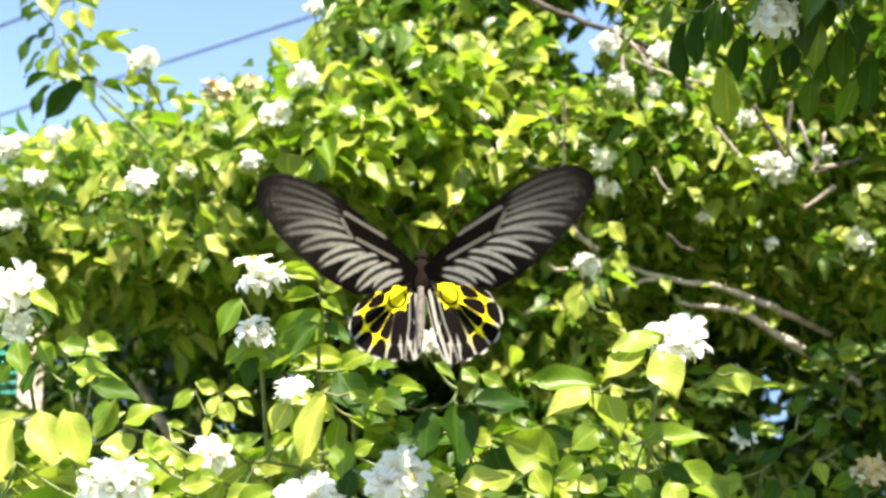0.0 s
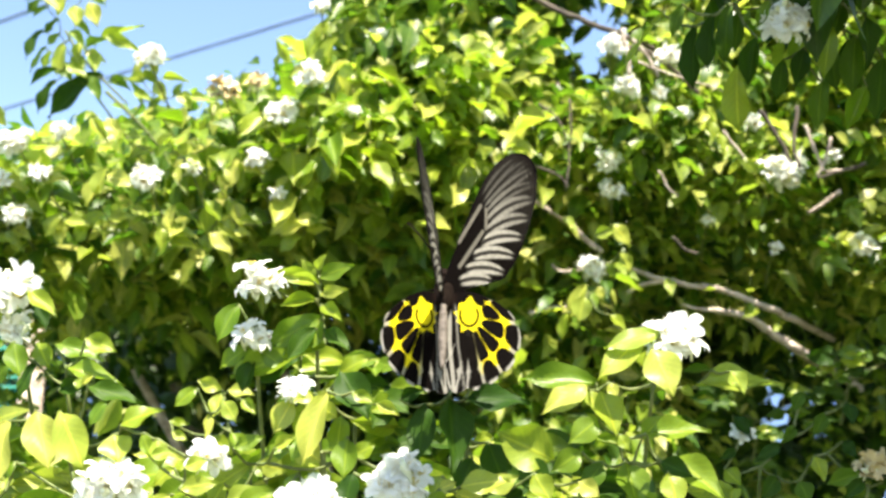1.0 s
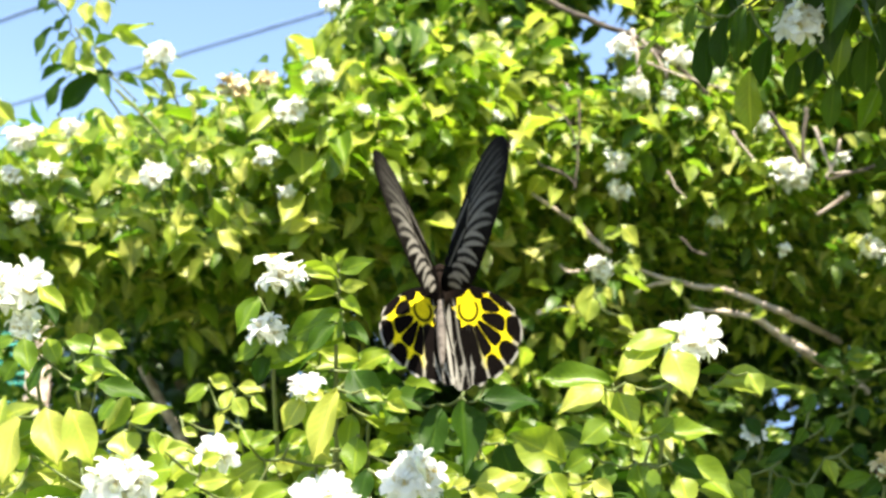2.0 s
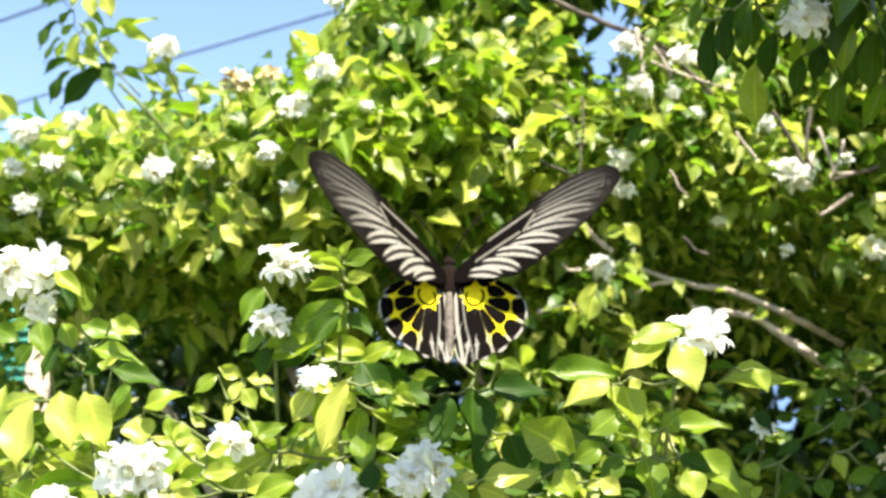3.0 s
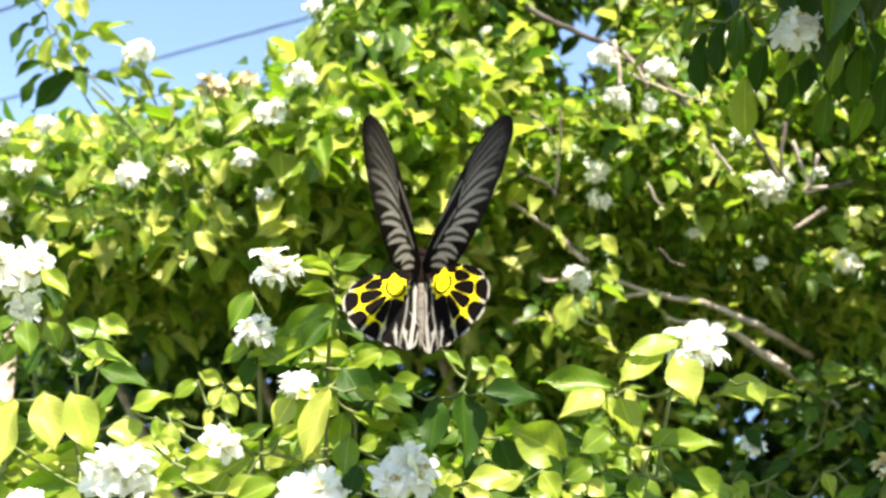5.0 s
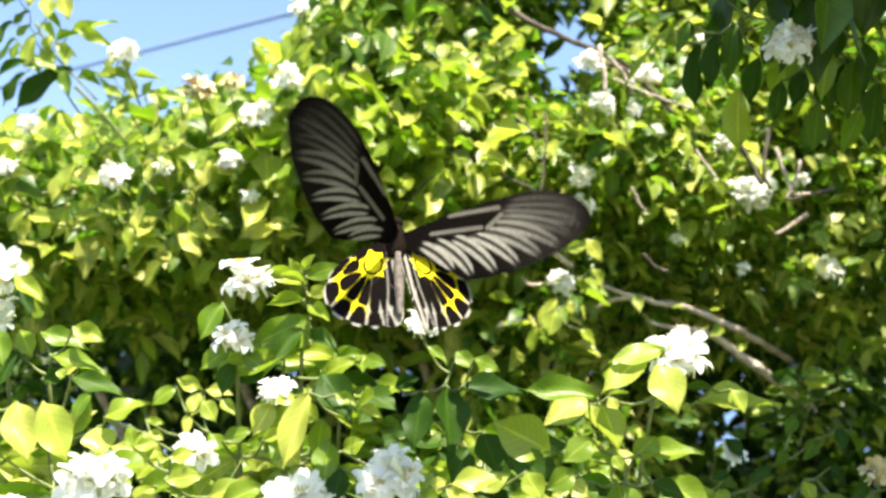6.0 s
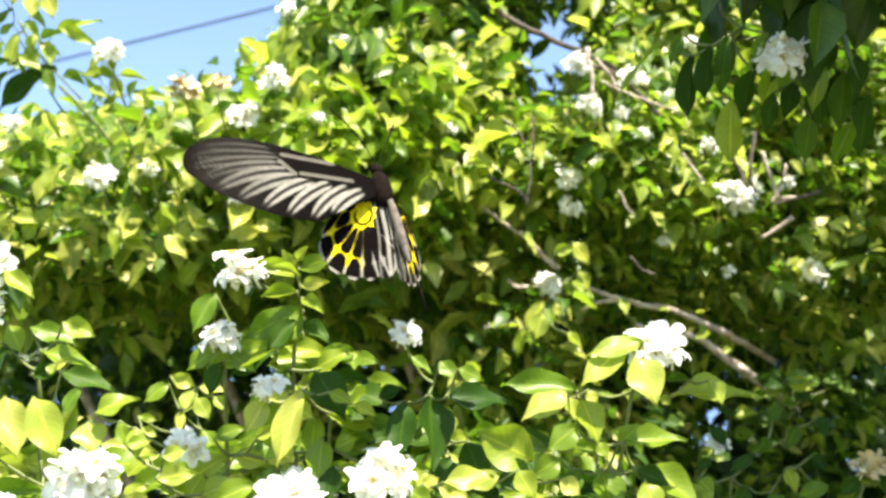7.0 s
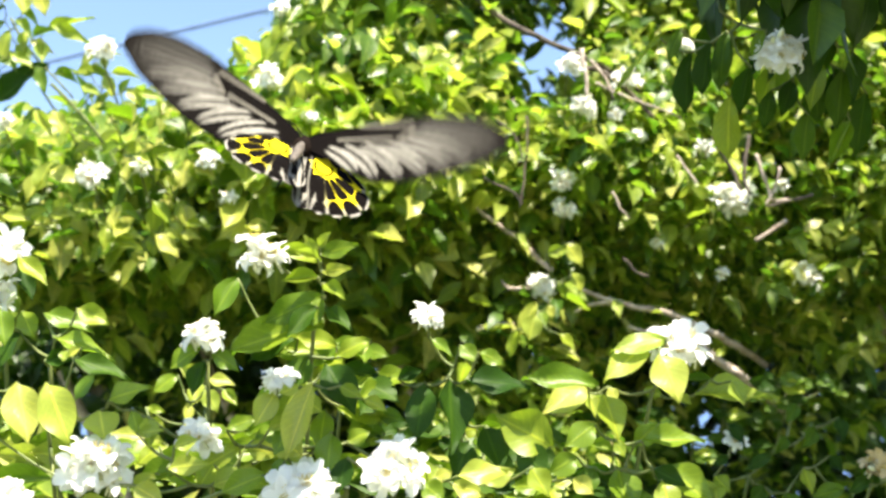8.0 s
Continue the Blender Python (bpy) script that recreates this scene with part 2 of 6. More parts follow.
def foliage_mesh(name, mats, frames, seed, shapes=((4, 1, 0.25, 0.2), (4, 1, 0.12, 0.4), (4, 1, 0.5, 0.08))):
    """Many leaves in one mesh: frames are arrays of base, way, normal, length, width."""
    base, way, normal, length, width = frames
    y = way / np.linalg.norm(way, axis=1, keepdims=True)
    z = normal - y * (normal * y).sum(1, keepdims=True)
    z /= np.maximum(np.linalg.norm(z, axis=1, keepdims=True), 1e-6)
    x = np.cross(y, z)
    kinds = np.random.RandomState(seed).randint(0, len(shapes), len(base))
    vs, fs, us, start = [], [], [], 0
    for k, shape in enumerate(shapes):
        verts, quads, uvs = leaf_grid(*shape)
        sel = np.nonzero(kinds == k)[0]
        if not len(sel):
            continue
        v = base[sel, None] + x[sel, None] * (verts[None, :, 0:1] * width[sel, None, None]) \
            + y[sel, None] * (verts[None, :, 1:2] * length[sel, None, None]) + z[sel, None] * (verts[None, :, 2:3] * length[sel, None, None])
        n = len(verts)
        q = np.array(quads)[None] + (np.arange(len(sel)) * n)[:, None, None] + start
        vs.append(v.reshape(-1, 3))
        fs.append(q.reshape(-1, 4))
        us.append(np.tile(uvs, (len(sel), 1)))
        start += len(sel) * n
    v, f, u = np.concatenate(vs), np.concatenate(fs), np.concatenate(us)
    me = bpy.data.meshes.new(name)
    me.vertices.add(len(v))
    me.vertices.foreach_set("co", v.astype(np.float32).ravel())
    me.loops.add(f.size)
    me.loops.foreach_set("vertex_index", f.ravel().astype(np.int32))
    me.polygons.add(len(f))
    me.polygons.foreach_set("loop_start", np.arange(0, f.size, 4, dtype=np.int32))
    me.update(calc_edges=True)
    layer = me.uv_layers.new(name="UVMap")
    layer.data.foreach_set("uv", u[f.ravel()].astype(np.float32).ravel())
    me.polygons.foreach_set("use_smooth", np.ones(len(f), dtype=bool))
    for m in mats:
        me.materials.append(m)
    return me


def sprays(centres, outward, rng, leaflets=6, size=0.028, droop=0.72, lift=0.55, face=0.55):
    """Pinnate sprays of leaflets round each centre: base, way, normal, length, width of every leaflet."""
    n = len(centres)
    d = outward + rng.normal(0, 0.55, (n, 3))
    d /= np.linalg.norm(d, axis=1, keepdims=True)
    up = np.tile(np.array([0.0, 0.0, 1.0]), (n, 1)) + rng.normal(0, 0.45, (n, 3))
    side = np.cross(d, up)
    side /= np.linalg.norm(side, axis=1, keepdims=True)
    top = np.cross(side, d)
    out = [[], [], [], [], []]
    grown = rng.uniform(0.7, 1.3, n)
    for k in range(leaflets):
        t = k / (leaflets - 1)
        s = 1 if k % 2 else -1
        if k == leaflets - 1:
            s = 0.0
        base = centres + d * (t - 0.5) * size * 2.6
        way = d * (0.55 + 0.5 * (s == 0)) + side * s * 0.9 - np.array([0, 0, droop]) * rng.uniform(0.3, 1.6, (n, 1)) + rng.normal(0, 0.13, (n, 3))
        normal = top * lift + np.array([0.1, -face, 0.35]) + rng.normal(0, 0.27, (n, 3))
        length = size * grown * rng.uniform(0.8, 1.2, n)
        for slot, value in zip(out, (base, way, normal, length, length * rng.uniform(0.38, 0.53, n))):
            slot.append(value)
    return [np.concatenate(o) for o in out]


def joined(*many):
    return [np.concatenate([m[i] for m in many]) for i in range(5)]


# ---- ground and distance ----
def grid_mesh(name, size, cells, height, mat):
    bm = bmesh.new()
    bmesh.ops.create_grid(bm, x_segments=cells, y_segments=cells, size=size)
    for v in bm.verts:
        if v.co.length < size * 0.6:
            v.co.z = height * noise.noise(v.co * 0.35)
    return mesh_from(name, bm, [mat])


ground = tagged(new("ground", grid_mesh("ground", 600, 90, 0.02, M_GROUND)), "dark garden soil with patchy green grass", "ground", kind="structure")


def power_cable(ends, sag):
    a, b = Vector(ends[0]), Vector(ends[1])
    pts = [a.lerp(b, t) - Vector((0, 0, sag * (1 - (2 * t - 1) ** 2))) for t in [k / 30 for k in range(31)]]
    bm = bmesh.new()
    tube(bm, pts, 0.021, 0.021, 8)
    ob = new("power_cable", mesh_from("power_cable", bm, [M_CABLE]))
    return tagged(ob, "thin dark overhead power cable against the blue sky", "cable", "overhead cables")


def utility_pole(place, across):
    pole = thing("utility_pole", place, "weathered wooden utility pole with a crossarm", "pole", "utility poles")
    bm = bmesh.new()
    tube(bm, [(0, 0, 0), (0, 0, 3), (0, 0, 6.5)], 0.14, 0.10, 14)
    part("shaft", bm, M_BARK, pole)
    bm = bmesh.new()
    tube(bm, [Vector(across) * -1.0 + Vector((0, 0, 5.90)), Vector((0, 0, 5.90)), Vector(across) + Vector((0, 0, 5.90))], 0.06, 0.06, 8)
    part("crossarm", bm, M_BARK, pole)
    return pole


# two level cables 1.6 m apart, slung between poles that stand out of sight
CABLE_WAY, CABLE_SIDE = Vector((0.852, -0.5235, 0)), Vector((-0.5235, -0.852, 0))
CABLE_MID = Vector((-3.47, 11.22, 6.0))
for k in (0, 1):
    c = CABLE_MID + CABLE_SIDE * 1.63 * k
    power_cable((c - CABLE_WAY * 16, c + CABLE_WAY * 14), 0.0)
for reach in (-16, 14):
    foot = CABLE_MID + CABLE_SIDE * 0.815 + CABLE_WAY * reach
    utility_pole((foot.x, foot.y, 0), CABLE_SIDE)


def far_wall():
    """A plain wall added far behind the shrubs, so that low gaps show pale blue."""
    bm = bmesh.new()
    bmesh.ops.create_cube(bm, size=1)
    for v in bm.verts:
        v.co = Vector((v.co.x * 16, v.co.y * 0.18, v.co.z * 2.6))
    body = new("wall_far", mesh_from("wall_far", bm, [M_WALL], False))
    body.matrix_world = Matrix.Translation((1.5, 9.5, 1.3))
    bm = bmesh.new()
    bmesh.ops.create_cube(bm, size=1)
    for v in bm.verts:
        v.co = Vector((v.co.x * 16.06, v.co.y * 0.26, v.co.z * 0.08))
    cap = part("coping", bm, M_WALL, body, smooth=False)
    cap.matrix_basis = Matrix.Translation((0, 0, 1.342))
    return tagged(body, "added pale blue wall that colours the gaps behind the shrubs", "wall", kind="structure")


far_wall()


def net_fence():
    fence = thing("net_fence", (-0.90, 1.75, 0), "green plastic garden net stretched on a thin post", "fence")
    bm = bmesh.new()
    tube(bm, [(0.22, 0, 0), (0.22, 0, 1.0), (0.22, 0, 2.0)], 0.02, 0.02, 10)
    part("post", bm, M_BARK, fence)
    bm = bmesh.new()
    for k in range(46):
        x = -0.35 + 0.56 * k / 45
        tube(bm, [(x, 0.02 * math.sin(9 * x), 0.05), (x + 0.004, 0.02 * math.sin(9 * x) + 0.01, 1.0), (x, 0.02 * math.sin(9 * x), 1.98)], 0.0032, 0.0032, 4)
    for k in range(120):
        z = 0.05 + 1.93 * k / 119
        tube(bm, [(-0.35 + 0.07 * i, 0.02 * math.sin(9 * (-0.35 + 0.07 * i)), z) for i in range(9)], 0.0034, 0.0034, 4)
    part("net", bm, M_NET, fence)
    return fence


net_fence()


# ---- shrub heads in front, swaying ----
SWAYS = []
HINGE = 0.45      # how far below its head a branch bends


def add_branch(plant, head, leaves, flowers, sway, faded=0.0):
    """A flowering branch: twig, single leaves and flowers. Millimetres from the head; sway: seconds, mm sideways, mm up."""
    head = Vector(head)
    up = plant.name.startswith("overhanging")
    far = plant.name.startswith("tall")
    foot = Vector((0.05, 0.10, 0.30)) if up else Vector((0.02 * math.sin(head.x * 40), 0.16, -HINGE)) if not far else Vector((0.06, 0.10, -0.16)) if head.x < 0 and head.z > 1.83 else Vector((0.02, 0.14, -0.05))
    origin = head + foot
    bm = bmesh.new()
    main = smooth_line([Vector((0, 0, 0)), -foot * 0.45 + Vector((0.012, 0.05, 0)), -foot * 0.8 + Vector((0, 0.03, 0)), -foot + Vector((0, 0.012, -0.01 if not up else 0.01))], 4)
    tube(bm, main, 0.0016, 0.0009, 7)
    tip = main[-1]
    joint = main[-4]
    nodes = list(main[len(main) // 2:])
    for row in sorted(list(leaves) + list(flowers), key=lambda r: (Vector(r[:3]) * 0.001 - foot - tip).length):
        p = Vector(row[:3]) * 0.001 - foot
        q = min(nodes, key=lambda n: (n - p).length + 0.3 * (n - tip).length)
        mid = q * 0.5 + p * 0.5 + Vector((0, 0.004, -0.12 * (p - q).length if not up else 0.0))
        tube(bm, smooth_line([q, mid, p], 3), 0.0009, 0.0005, 5)
        nodes += [mid, p]
    branch = part("branch", bm, M_TWIG, plant, "thin green flowering branch with leaves")
    branch.matrix_basis = Matrix.Translation(origin - plant.matrix_world.translation)
    for x, y, z, wx, wy, wz, width, tilt, tint, shape in leaves:
        way = Vector((wx, wy, wz)) * 0.001
        face = Vector((0, -0.98, -0.2))
        across = way.cross(face).normalized()
        rise = across.cross(way).normalized()
        lean = Matrix.Rotation(radians(tilt), 3, way)
        a, b = lean @ rise, lean.inverted() @ rise
        normal = a if a.z > b.z else b
        put_leaf(branch, tint, shape, leaf_pose(Vector((x, y, z)) * 0.001 - foot, way, normal, way.length, width * 0.001))
    for k, (x, y, z, r, n) in enumerate(flowers):
        put_flowers(branch, Vector((x, y, z)) * 0.001 - foot, r * 0.001, int(n * 2.1), len(SWAYS) * 10 + k, across=0.0085 + 0.0005 * r, faded=faded)
    if sway:
        SWAYS.append((branch, origin - plant.matrix_world.translation, sway))
    else:
        SWAYS.append(None)
    return branch


SHRUB = thing("flowering_shrub", (0, 0.58, 0), "flowering orange jasmine shrub with glossy green leaves and white flowers", "shrub", "jasmine shrubs")
TREE = thing("overhanging_tree", (0.95, 0.75, 0), "tree with drooping branches, leaves coloured dark for shade, and white flowers", "tree")
add_branch(SHRUB, (-0.15, 0.473, 1.533), [
    (-23, 3, 0, -3, -11, -30, 18, 23, 'y', 0), (-13, 10, 4, 9, -9, -26, 16, 14, 'y', 0),
    (6, -12, 2, 13, -11, -25, 16, 14, 'y', 1), (21, 2, 7, -8, -3, -11, 8, 26, 'g', 1),
    (28, 0, -4, 18, -3, 8, 11, 33, 'g', 3), (24, 4, -8, 4, -6, -12, 15, 14, 'y', 0),
    (39, -3, -8, 4, -3, -11, 6, 16, 'g', 1), (46, -6, -11, 3, -5, -13, 8, 23, 'y', 0),
    (4, 11, -36, -29, -7, -6, 13, 30, 'g', 2), (11, 6, 14, 26, -5, -7, 10, 32, 'd', 3),
    (7, 8, 18, -1, -2, -5, 5, 14, 'y', 0), (13, 7, 19, -5, -1, -4, 4, 22, 'y', 2)],
    [(23, 2, -33, 17, 14), (66, 1, -20, 8, 6)],
    [(0, -5.6, -0.9), (0.5, -7.5, -2.3), (1, -9.4, -2.8), (1.5, -11.0, -3.0), (3, -4.2, -1.6), (3.5, -0.0, 0.0), (4, -0.6, 2.9), (4.5, -0.5, 2.7), (6, -10.6, 1.4), (6.5, -11.7, 1.9), (7, -11.0, 8.6), (7.5, -5.8, 10.3), (8, -2.2, 12.3)])  # left drooping
add_branch(SHRUB, (-0.16, 0.498, 1.561), [
    (-17, -9, 9, 5, -5, -17, 11, 14, 'g', 0), (-13, 9, 11, 7, -4, -13, 10, 14, 'g', 1),
    (1, -5, 8, 23, -5, -7, 10, 27, 'g', 3), (8, -10, -4, 28, -4, -6, 11, 45, 'g', 3),
    (18, -14, 9, 15, -2, -7, 10, 14, 'g', 0), (-39, -7, 7, 13, -2, -7, 11, 14, 'g', 0),
    (-22, -7, 10, -11, -2, -4, 7, 14, 'g', 1), (4, -8, -14, 14, 1, 3, 8, 17, 'd', 2),
    (-26, 6, 1, -6, -3, -11, 9, 14, 'd', 0), (-13, 7, 1, -7, -7, -17, 11, 33, 'd', 1)],
    [],
    [(0, -6.4, -1.3), (0.5, -8.2, -2.8), (1, -10.2, -3.4), (1.5, -11.8, -3.6), (3, -4.5, -1.7), (3.5, -0.0, -0.0), (4, -0.5, 2.9), (4.5, -0.2, 2.8), (6, -10.1, 1.1), (6.5, -11.2, 1.5), (7, -10.3, 8.2), (7.5, -4.7, 10.2), (8, -0.8, 12.3)])  # left upper
add_branch(SHRUB, (-0.189, 0.512, 1.591), [
    (14, -13, 4, 16, -7, -13, 9, 28, 'g', 0), (-4, 11, 2, -9, -5, -9, 8, 14, 'g', 1),
    (8, 10, 3, 8, -4, -15, 8, 29, 'd', 0)],
    [(-4, -6, 4, 18, 13), (3, -2, -13, 8, 5), (-23, -6, 1, 11, 6)],
    [(0, -6.9, -1.5), (0.5, -8.8, -3.1), (1, -10.8, -3.8), (1.5, -12.4, -4.1), (3, -4.7, -1.8), (3.5, -0.0, -0.0), (4, -0.4, 3.0), (4.5, -0.0, 2.9), (6, -9.8, 0.9), (6.5, -11.0, 1.2), (7, -9.8, 8.0), (7.5, -4.0, 10.1), (8, 0.1, 12.4)])  # left flowers
add_branch(SHRUB, (-0.106, 0.605, 1.543), [
    (-14, -6, 12, -13, -4, -10, 10, 20, 'g', 1), (1, -12, 10, -14, -1, 6, 9, 14, 'y', 0),
    (-3, 7, 9, -4, -7, -13, 10, 14, 'y', 0), (2, -11, 4, 8, -6, -12, 10, 14, 'y', 1),
    (0, 8, 11, 16, -1, -2, 9, 37, 'y', 0), (10, 0, 5, 9, -4, -9, 7, 18, 'y', 2),
    (-7, -7, -3, 0, -7, -14, 6, 27, 'y', 0), (-32, 5, -5, 11, 0, -2, 5, 28, 'g', 1),
    (-27, -9, -12, 9, -1, -5, 6, 14, 'y', 0), (4, 0, -13, 11, -8, -16, 10, 37, 'g', 0),
    (-10, 11, -14, 14, -5, -11, 9, 33, 'g', 1)],
    [],
    [(0, -7.1, -1.7), (0.5, -7.9, -2.4), (1, -8.1, -1.6), (1.5, -8.5, -1.1), (3, -2.8, -1.0), (3.5, 0.0, -0.0), (4, 0.8, 2.7), (4.5, 0.1, 1.5), (6, -8.7, 1.0), (6.5, -8.3, 2.8), (7, -6.8, 7.1), (7.5, -2.7, 7.9), (8, 2.0, 9.8)])  # mid left small
add_branch(SHRUB, (-0.075, 0.49, 1.509), [
    (-1, -12, 7, 14, 0, 6, 7, 25, 'g', 1), (4, 0, 0, -20, -3, -11, 11, 27, 'g', 1),
    (9, 5, 3, 15, 0, 5, 9, 32, 'g', 3), (14, 8, -2, 21, -3, 2, 10, 34, 'g', 0),
    (-6, -7, -8, -6, -3, -10, 9, 14, 'g', 0), (-20, 1, -10, -20, 0, -5, 12, 43, 'g', 2),
    (-33, 11, 0, -9, -4, -8, 8, 14, 'g', 1), (2, 8, -12, 18, -2, -5, 10, 28, 'g', 3),
    (-32, 0, -12, -8, -6, -10, 10, 14, 'y', 0), (8, 14, -7, -7, -4, -13, 9, 14, 'y', 1)],
    [],
    [(0, -4.3, 0.7), (0.5, -5.2, 0.4), (1, -6.1, -0.4), (1.5, -5.4, 0.7), (3, -1.2, -0.5), (3.5, 0.0, -0.0), (4, -0.1, 3.1), (4.5, -0.6, 3.2), (6, -7.0, 5.4), (6.5, -6.3, 7.5), (7, -6.9, 11.7), (7.5, -2.4, 13.4), (8, 1.1, 14.5)])  # mid left low
add_branch(SHRUB, (-0.039, 0.469, 1.583), [
    (2, 5, 7, -19, -8, 6, 8, 24, 'g', 0), (2, 6, 10, 16, -8, 5, 8, 24, 'g', 1), (1, 1, -1, -15, -8, -3, 7, 30, 'g', 2),
    (4, 4, -9, -27, -8, -11, 12, 30, 'g', 3), (4, 9, -20, -43, -8, -12, 15, 34, 'g', 0), (0, 9, 10, -5, -8, 8, 6, 14, 'y', 1),
    (4, 0, -4, 10, -8, -8, 7, 24, 'g', 2), (5, 0, -14, 12, -8, -10, 8, 24, 'd', 3), (1, -1, -14, -12, -8, -14, 9, 24, 'd', 0),
    (3, 3, 2, 12, -8, 1, 6, 20, 'y', 1), (1, -2, 7, -10, -8, 2, 5, 20, 'y', 2), (3, 3, -9, -4, -8, -14, 7, 20, 'g', 3),
    (1, 6, 14, 5, -8, 5, 5, 14, 'y', 0)],
    [(-21, -6, 7, 11, 8)],
    [(0, -3.7, 0.5), (0.5, -5.7, -3.7), (1, -7.2, -2.2), (1.5, -5.0, 0.1), (3, -2.4, -0.7), (3.5, -0.0, 0.0), (4, 1.5, 2.4), (4.5, 1.9, 2.0), (6, -11.5, -0.2), (6.5, -9.6, 5.5), (7, -11.4, 8.7), (7.5, -3.9, 10.9), (8, 0.2, 13.6)])  # centre rosette
add_branch(SHRUB, (-0.067, 0.468, 1.566), [
    (-2, 4, -4, -13, -3, -9, 9, 30, 'g', 0), (3, 5, -6, 12, -2, -8, 8, 26, 'g', 1), (0, 6, -10, -5, -4, -15, 9, 20, 'd', 2)],
    [(0, -1, 0, 8, 6)],
    [(0, -1.5, 0.0), (0.5, -4.5, -3.0), (1, -6.0, -2.0), (1.5, -5.0, 0.0), (3, -3.5, -1.5), (3.5, -3.0, -2.0), (4, -3.0, -1.5), (4.5, -2.0, -2.0), (6, -11.5, -1.2), (6.5, -9.8, 2.5), (7, -13.5, 4.0), (7.5, -16.0, 2.5), (8, -18.0, 2.6)])  # small flower head
add_branch(SHRUB, (-0.051, 0.49, 1.555), [
    (-25, 1, 30, -9, -7, -18, 11, 14, 'g', 0), (-1, 7, 11, -28, -4, -12, 13, 45, 'g', 3),
    (3, 10, 6, -24, -5, -11, 11, 36, 'd', 3), (-14, -9, 4, -13, -2, -8, 9, 42, 'g', 1),
    (8, 1, -5, -7, -6, -16, 12, 14, 'd', 0), (36, 5, 3, -17, -4, -6, 9, 41, 'g', 3)],
    [],
    [(0, -4.0, 0.4), (0.5, -6.1, -4.0), (1, -7.6, -2.4), (1.5, -5.3, -0.2), (3, -2.4, -0.7), (3.5, -0.0, -0.0), (4, 1.7, 2.5), (4.5, 2.1, 2.0), (6, -11.3, -0.4), (6.5, -9.3, 5.4), (7, -11.0, 8.5), (7.5, -3.3, 10.9), (8, 1.0, 13.7)])  # centre leaves
add_branch(SHRUB, (-0.037, 0.467, 1.523), [
    (-12, -1, 12, -8, -5, -14, 11, 14, 'y', 0), (1, 0, 15, -13, -7, -21, 14, 35, 'g', 3),
    (9, 0, 24, 13, -11, -21, 16, 14, 'd', 0), (0, -3, 9, 8, -2, -5, 9, 14, 'y', 1),
    (9, 4, 5, -3, -7, -17, 11, 14, 'g', 1), (-10, 1, -7, 10, -4, -7, 13, 14, 'y', 0),
    (15, -12, 14, 10, -3, -5, 6, 17, 'g', 0), (-4, -7, 0, -7, -8, -14, 10, 14, 'g', 1),
    (12, -2, -5, -2, -7, -17, 12, 14, 'g', 0), (25, -8, 9, 10, -1, -5, 6, 24, 'y', 2),
    (4, -9, 15, -11, -8, -31, 12, 20, 'y', 0), (-2, -8, 14, -7, -8, -3, 6, 20, 'y', 1)],
    [(-11, -8, 16, 6, 4)],
    [(0, -3.8, 0.0), (0.5, -4.8, -0.6), (1, -5.2, 0.3), (1.5, -6.0, 0.9), (3, -2.0, -0.5), (3.5, -0.0, -0.0), (4, -0.2, 2.5), (4.5, -1.2, 1.3), (6, -11.0, 2.2), (6.5, -10.7, 4.3), (7, -10.7, 8.7), (7.5, -7.5, 8.9), (8, -4.3, 10.1)])  # centre low
add_branch(SHRUB, (-0.081, 0.472, 1.494), [
    (-29, -2, -2, 13, -4, -7, 10, 14, 'y', 0), (-12, -13, 14, 10, 0, 3, 7, 14, 'y', 0),
    (-14, -13, 5, 17, 0, 3, 8, 26, 'y', 1), (2, 2, -2, 17, -2, 7, 10, 31, 'y', 0),
    (15, 8, 15, 14, -1, -4, 9, 14, 'y', 1), (58, 5, 17, 10, -1, 5, 8, 14, 'g', 0),
    (26, -13, 21, 10, -1, 5, 6, 20, 'y', 2), (-92, 6, 19, -9, -1, -5, 10, 14, 'g', 0),
    (-98, -5, 0, 13, -2, -7, 13, 14, 'g', 1), (102, -9, 0, 14, -2, -5, 9, 16, 'y', 0),
    (97, -9, 7, -5, -4, -9, 9, 14, 'y', 0), (116, -2, 0, 14, -2, 7, 9, 25, 'y', 1),
    (136, -5, 7, 7, -4, -12, 11, 14, 'g', 0), (157, 12, 3, 9, -2, -7, 9, 14, 'y', 0),
    (-28, -10, 19, 11, 1, 2, 6, 22, 'y', 0)],
    [],
    [(0, -3.8, 0.9), (0.5, -4.7, 0.6), (1, -5.6, -0.1), (1.5, -5.1, 1.0), (3, -1.1, -0.4), (3.5, 0.0, -0.0), (4, -0.3, 3.0), (4.5, -0.8, 3.2), (6, -7.5, 5.5), (6.5, -6.8, 7.6), (7, -7.6, 11.8), (7.5, -3.3, 13.4), (8, -0.0, 14.4)])  # bottom leaves
